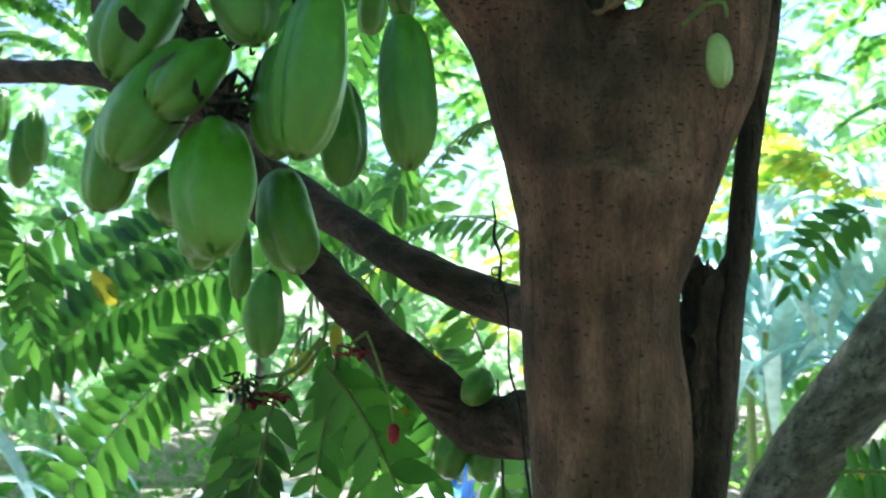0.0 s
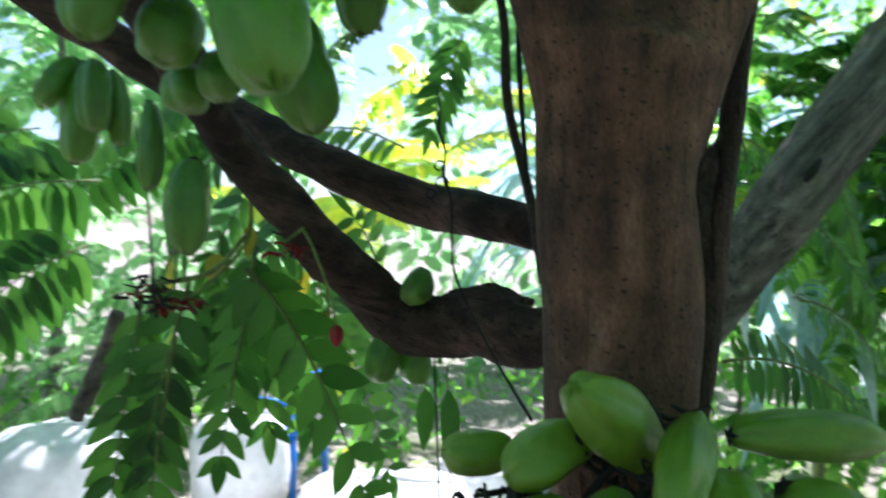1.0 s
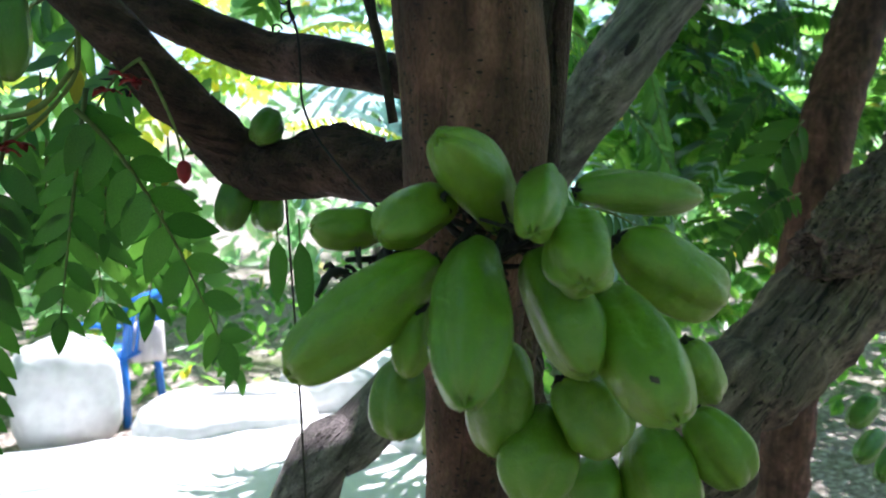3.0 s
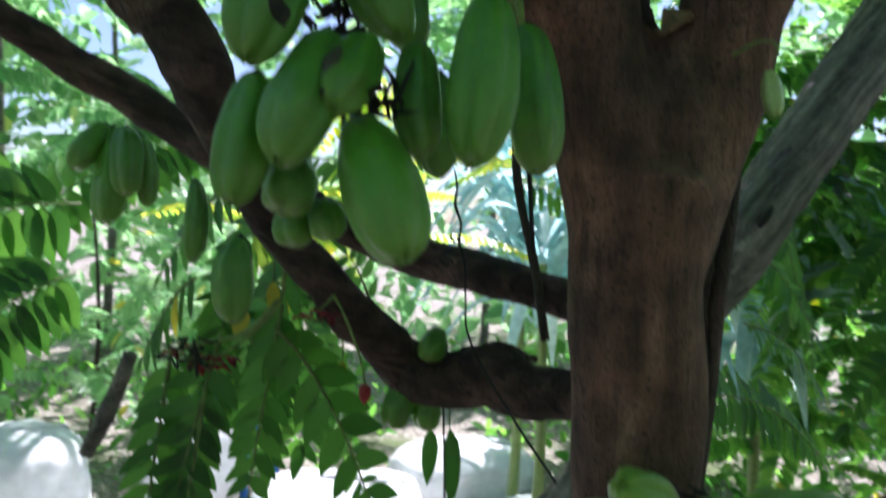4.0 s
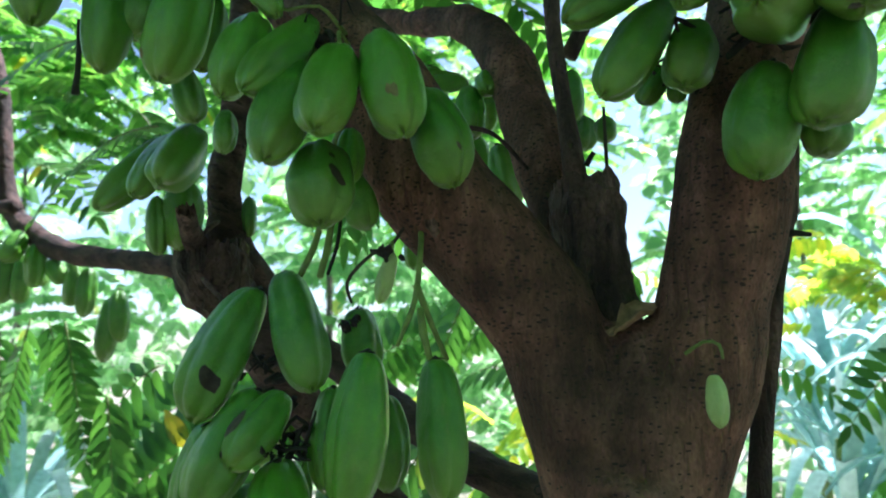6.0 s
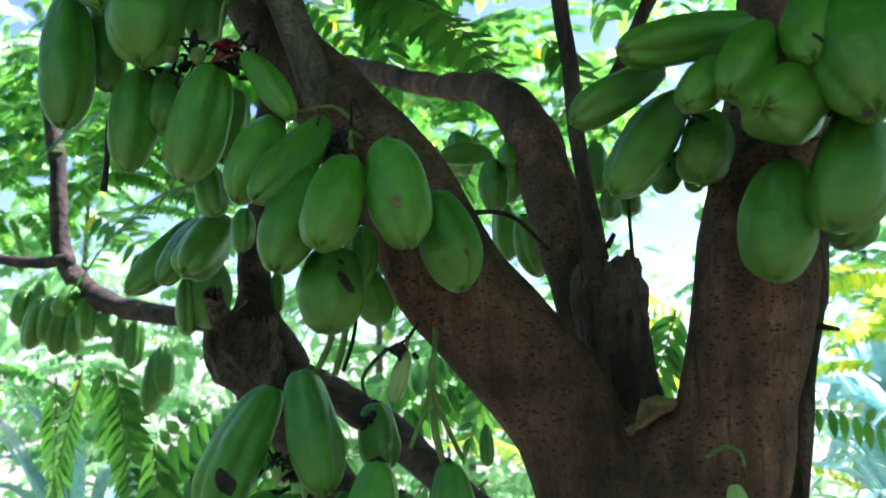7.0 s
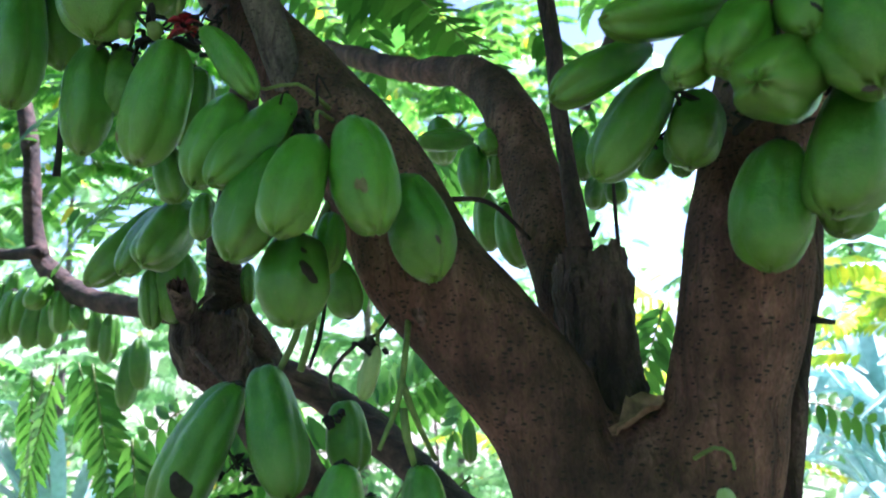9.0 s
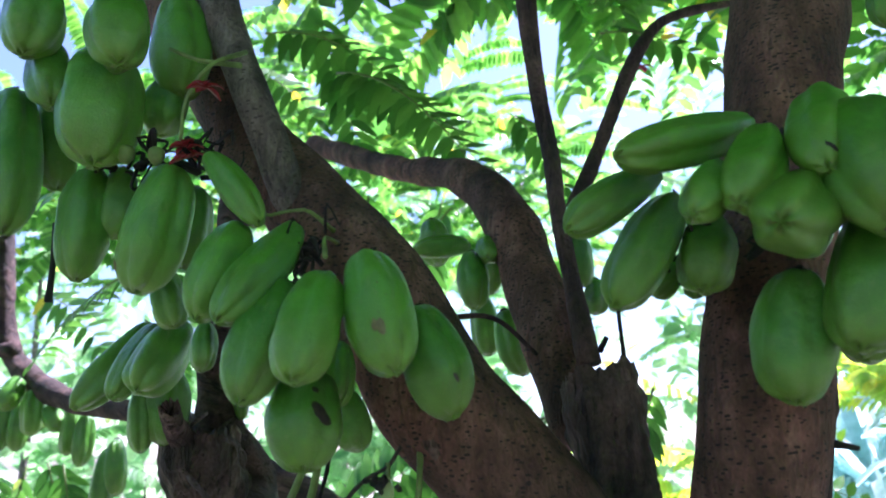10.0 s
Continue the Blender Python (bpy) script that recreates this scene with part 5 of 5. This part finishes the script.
def stray_leaf(base, tip, width, mat, label, face=(0.1, -1, 0.25)):
    """One hanging leaflet on its own short stalk."""
    a, b = Vector(base), Vector(tip)
    st = stem("leaf_stalk", [(*(a + Vector((0, 0.004, 0.02))), 0.0010), (*(a + Vector((0, 0.002, 0.008))), 0.0009), (*a, 0.0007)], M_RACHIS, tree, sides=5, step=0.01, rough=0.02)
    x = (b - a).normalized()
    y = Vector(face).cross(x).normalized()
    me = LEAFLET_MESHES[1].copy()
    me.materials[0] = mat
    ob = new("leaflet", me)
    ob.parent = st
    m = Matrix((x * (b - a).length, y * width / 0.42, x.cross(y) * (b - a).length)).transposed().to_4x4()
    m.translation = a
    ob.matrix_world = m
    tagged(ob, label)


stray_leaf((0.062, 0.755, 1.131), (0.062, 0.753, 1.073), 0.018, M_LEAF, "dark green hanging leaflet")
stray_leaf((0.082, 0.754, 1.130), (0.089, 0.754, 1.048), 0.020, M_LEAF, "dark green hanging leaflet")
stray_leaf((-0.118, 0.743, 1.249), (-0.125, 0.739, 1.224), 0.016, M_YELLOW, "yellowed leaflet")
stray_leaf((-0.093, 0.742, 1.274), (-0.094, 0.737, 1.244), 0.012, M_YELLOW, "yellowed leaflet")
stray_leaf((-0.028, 0.743, 1.201), (-0.033, 0.739, 1.180), 0.011, M_YELLOW, "yellowed leaflet")
stalk([(-0.233, 0.899, 1.180, 0.008), (-0.249, 0.912, 1.135, 0.0085), (-0.264, 0.915, 1.099, 0.0095), (-0.278, 0.917, 1.069, 0.008)], M_GREY, "twig", "bare grey dead twig")

# twiggy vines and hanging threads
stalk([(0.079, 0.635, 1.487, 0.0034), (0.094, 0.639, 1.428, 0.0036), (0.101, 0.647, 1.370, 0.0040), (0.124, 0.657, 1.298, 0.0042), (0.137, 0.657, 1.234, 0.0042)], M_VINE, "vine", "dry woody vine")
stalk([(0.103, 0.635, 1.448, 0.0020), (0.108, 0.641, 1.389, 0.0023), (0.118, 0.647, 1.311, 0.0021)], M_DRY, "vine", "thin black vine")
stalk([(0.048, 0.657, 1.379, 0.0006), (0.051, 0.657, 1.364, 0.0009), (0.050, 0.658, 1.349, 0.0016), (0.056, 0.658, 1.334, 0.0012), (0.055, 0.658, 1.315, 0.0016), (0.061, 0.658, 1.298, 0.0010), (0.063, 0.658, 1.265, 0.0009), (0.064, 0.656, 1.245, 0.0010), (0.071, 0.640, 1.220, 0.0010), (0.074, 0.561, 1.191, 0.0010), (0.077, 0.492, 1.170, 0.0010)], M_DRY, "vine", "thin dry tendril with knots")
for x, z, r in ((0.054, 1.309, 0.0055), (0.046, 1.300, 0.004), (0.052, 1.322, 0.0045), (0.059, 1.217, 0.004)):
    stalk([(x + r * math.cos(w) * (1 - w * 0.06), 0.659 + w * 0.0006, z + r * math.sin(w) * (1 - w * 0.06), 0.0008) for w in (0, 0.9, 1.8, 2.7, 3.6, 4.5, 5.4, 6.3)], M_DRY, "vine", "curled dry tendril")
stalk([(0.055, 0.699, 1.232, 0.0010), (0.060, 0.703, 1.163, 0.0010), (0.070, 0.711, 1.013, 0.0010), (0.079, 0.721, 0.834, 0.0010)], M_VINE, "vine", "hanging dry thread")
stalk([(-0.220, 0.403, 1.641, 0.0016), (-0.221, 0.406, 1.616, 0.0020), (-0.223, 0.408, 1.594, 0.0026)], M_DRY, "dried_flower_stalk", "black dried stalk")
stalk([(-0.003, 0.465, 1.580, 0.0020), (0.029, 0.490, 1.583, 0.0016), (0.054, 0.508, 1.561, 0.0013)], M_BRANCH, "twig", "thin bare twig")
stalk([(0.196, 0.448, 1.501, 0.0030), (0.203, 0.442, 1.500, 0.0022), (0.211, 0.437, 1.498, 0.0012)], M_DRY, "thorn", "short dark twig stump")
stalk([(0.093, 0.501, 1.560, 0.0022), (0.098, 0.497, 1.568, 0.0016)], M_DRY, "thorn")


def crumpled_leaf():
    """A dead curled leaf caught in the fork."""
    verts, faces = [], []
    for i in range(9):
        for j in range(6):
            u, v = i / 8, j / 5 - 0.5
            w = 0.015 * math.sin(math.pi * (0.08 + 0.88 * u)) ** 0.7
            c = Vector((0.098 + u * 0.027, 0.432 + v * w * 0.7 + 0.012 * u, 1.442 + u * 0.020 + 0.7 * abs(v) * w + v * w * 0.6))
            verts.append(c + 0.006 * noise.noise_vector(c * 95) + 0.002 * noise.noise_vector(c * 260))
    for i in range(8):
        for j in range(5):
            a = i * 6 + j
            faces.append((a, a + 6, a + 7, a + 1))
    ob = link_mesh("dead_leaf", verts, faces, M_DEADLEAF)
    s = ob.modifiers.new("thickness", "SOLIDIFY")
    s.thickness = 0.0008
    tagged(ob, "curled brown dead leaf caught in the fork", "leaf")


crumpled_leaf()


# ---- garden behind: sacks and chair ----
def sack(x, y, z, sx, sy, sz, turn, seed, label):
    """A filled woven sack with bulging sides and a gathered top."""
    bm = bmesh.new()
    bmesh.ops.create_icosphere(bm, subdivisions=5, radius=1)
    for v in bm.verts:
        c = v.co
        k = (abs(c.x) ** 3.2 + abs(c.y) ** 3.2 + abs(c.z) ** 3.2) ** (-1 / 3.2)
        c *= k
        c *= 1 + 0.08 * noise.noise(c * 1.6 + Vector((seed, 0, 0))) + 0.03 * noise.noise(c * 6) + 0.012 * abs(noise.noise(c * 13))
        v.co = (c.x * sx, c.y * sy, c.z * sz)
    ob = thing("sack", label, "sack", "sacks on the ground")
    ob.matrix_world = pose(x, y, z, 0, 0, turn)
    part("body", bm, M_SACK, ob).location = (0, 0, sz * 0.93)
    lip = [(sx * u, 0.02 * math.sin(u * 5 + seed), sz * (1.93 - 0.2 * abs(u) ** 2) + 0.008 * math.sin(u * 17), 0.011) for u in (-0.8, -0.5, -0.2, 0.1, 0.4, 0.8)]
    stem("seam", lip, M_SACK, ob, "folded and stitched sack mouth", rough=0.3, sides=8)


sack(-0.315, 3.42, 0.0, 0.205, 0.17, 0.235, 12, 1, "upright white woven sack in bright sun")
sack(0.30, 3.15, 0.0, 0.36, 0.24, 0.115, -8, 2, "white sack lying on the ground in sun")
sack(0.95, 3.45, 0.0, 0.34, 0.26, 0.13, 6, 7, "white sack lying on the ground in sun")
sack(1.05, 2.75, 0.0, 0.28, 0.24, 0.10, 14, 3, "white sack lying on the ground in sun")
sack(-0.98, 3.2, 0.0, 0.28, 0.22, 0.24, 30, 4, "white sack lying on the ground in sun")


def spread_sheet():
    """A crumpled white sheet spread on the ground."""
    nx, ny, verts, faces = 60, 30, [], []
    for i in range(ny + 1):
        for j in range(nx + 1):
            x, y = -1.3 + 2.5 * j / nx, 1.95 + 1.25 * i / ny
            e = 0.04 * noise.noise(Vector((x * 3, y * 3, 8)))
            p = Vector((x * 3.2, y * 3.2, 2))
            h = 0.085 + 0.05 * noise.noise(p) + 0.022 * abs(noise.noise(p * 3.1)) + 0.006 * noise.noise(p * 9)
            edge = min(1, 5 * min(j / nx, 1 - j / nx, i / ny, 1 - i / ny))
            verts.append((x + e, y + e, 0.052 + h * (0.25 + 0.75 * edge)))
    w = nx + 1
    for i in range(ny):
        for j in range(nx):
            faces.append((i * w + j, i * w + j + 1, (i + 1) * w + j + 1, (i + 1) * w + j))
    ob = link_mesh("ground_sheet", verts, faces, M_SACK)
    s = ob.modifiers.new("thickness", "SOLIDIFY")
    s.thickness, s.offset = 0.05, -1
    tagged(ob, "crumpled white woven sheet spread on sunlit ground", "sheet")


spread_sheet()


def box_part(name, size, m, mat, parent, bevel=0.008):
    bm = bmesh.new()
    bmesh.ops.create_cube(bm, size=1)
    bmesh.ops.scale(bm, vec=size, verts=bm.verts)
    bmesh.ops.bevel(bm, geom=bm.edges, offset=min(bevel, min(size) * 0.4), segments=2, affect="EDGES")
    bmesh.ops.transform(bm, matrix=m, verts=bm.verts)
    return part(name, bm, mat, parent)


def chair(x, y, turn):
    ch = thing("plastic_chair", "blue moulded plastic garden chair among white sacks", "chair", at=(0, 0, 0))
    ch.matrix_world = pose(x, y, 0.0, 0, 0, turn) @ Matrix.Scale(0.74, 4)
    box_part("seat", (0.42, 0.42, 0.025), pose(0, 0, 0.43), M_BLUE, ch, 0.012)
    for sx in (-1, 1):
        for sy in (-1, 1):
            box_part("leg", (0.045, 0.045, 0.44), pose(sx * 0.19, sy * 0.19, 0.21, sy * 4, -sx * 4), M_BLUE, ch, 0.012)
        box_part("armrest", (0.05, 0.40, 0.025), pose(sx * 0.23, 0.0, 0.63), M_BLUE, ch, 0.01)
        box_part("arm_post", (0.04, 0.04, 0.20), pose(sx * 0.23, -0.17, 0.53), M_BLUE, ch, 0.01)
        box_part("back_post", (0.045, 0.03, 0.36), pose(sx * 0.19, 0.215, 0.61, -8), M_BLUE, ch, 0.01)
    for i in range(5):
        box_part("back_slat", (0.035, 0.012, 0.33), pose((i - 2) * 0.07, 0.215, 0.59, -8), M_BLUE, ch, 0.005)
    box_part("back_rail", (0.42, 0.03, 0.06), pose(0, 0.24, 0.77, -8), M_BLUE, ch, 0.012)


chair(-0.13, 3.72, 238)


def draped_cloth(x, y, z):
    """A pale cloth hung over the chair's arm."""
    verts, faces = [], []
    for i in range(13):
        for j in range(9):
            u, v = i / 12 * 2 - 1, j / 8 * 2 - 1
            fold = 0.012 * math.sin(v * 9 + u * 2) + 0.008 * noise.noise(Vector((u * 3, v * 4, 1)))
            verts.append((x + v * 0.075, y + 0.045 * math.sin(u * 1.5) + fold, z + 0.10 - 0.17 * abs(u) ** 1.5))
    for i in range(12):
        for j in range(8):
            a = i * 9 + j
            faces.append((a, a + 9, a + 10, a + 1))
    ob = link_mesh("cloth", verts, faces, M_PALE)
    s = ob.modifiers.new("thickness", "SOLIDIFY")
    s.thickness = 0.006
    tagged(ob, "pale pinkish cloth draped over the blue chair", "cloth")


draped_cloth(0.01, 3.66, 0.34)


def stone(x, y, z, r, seed):
    bm = bmesh.new()
    bmesh.ops.create_icosphere(bm, subdivisions=3, radius=1)
    for v in bm.verts:
        c = v.co
        k = 1 + 0.35 * noise.noise(c * 1.1 + Vector((seed, 0, 0))) + 0.08 * noise.noise(c * 4)
        v.co = (c.x * k * r * 1.3, c.y * k * r, c.z * k * r * 0.7)
    ob = part("stone", bm, M_STONE, None)
    ob.location = (x, y, z)
    tagged(ob, "rough grey stone in a low heap", "stone", "stones in the heap")


for i in range(14):
    stone(1.30 + 0.15 * (i % 5) + 0.03 * math.sin(i * 5), 2.05 + 0.14 * (i // 5) + 0.04 * math.cos(i * 7), 0.05 + 0.055 * (i // 5), 0.085 + 0.02 * math.sin(i * 3), i)
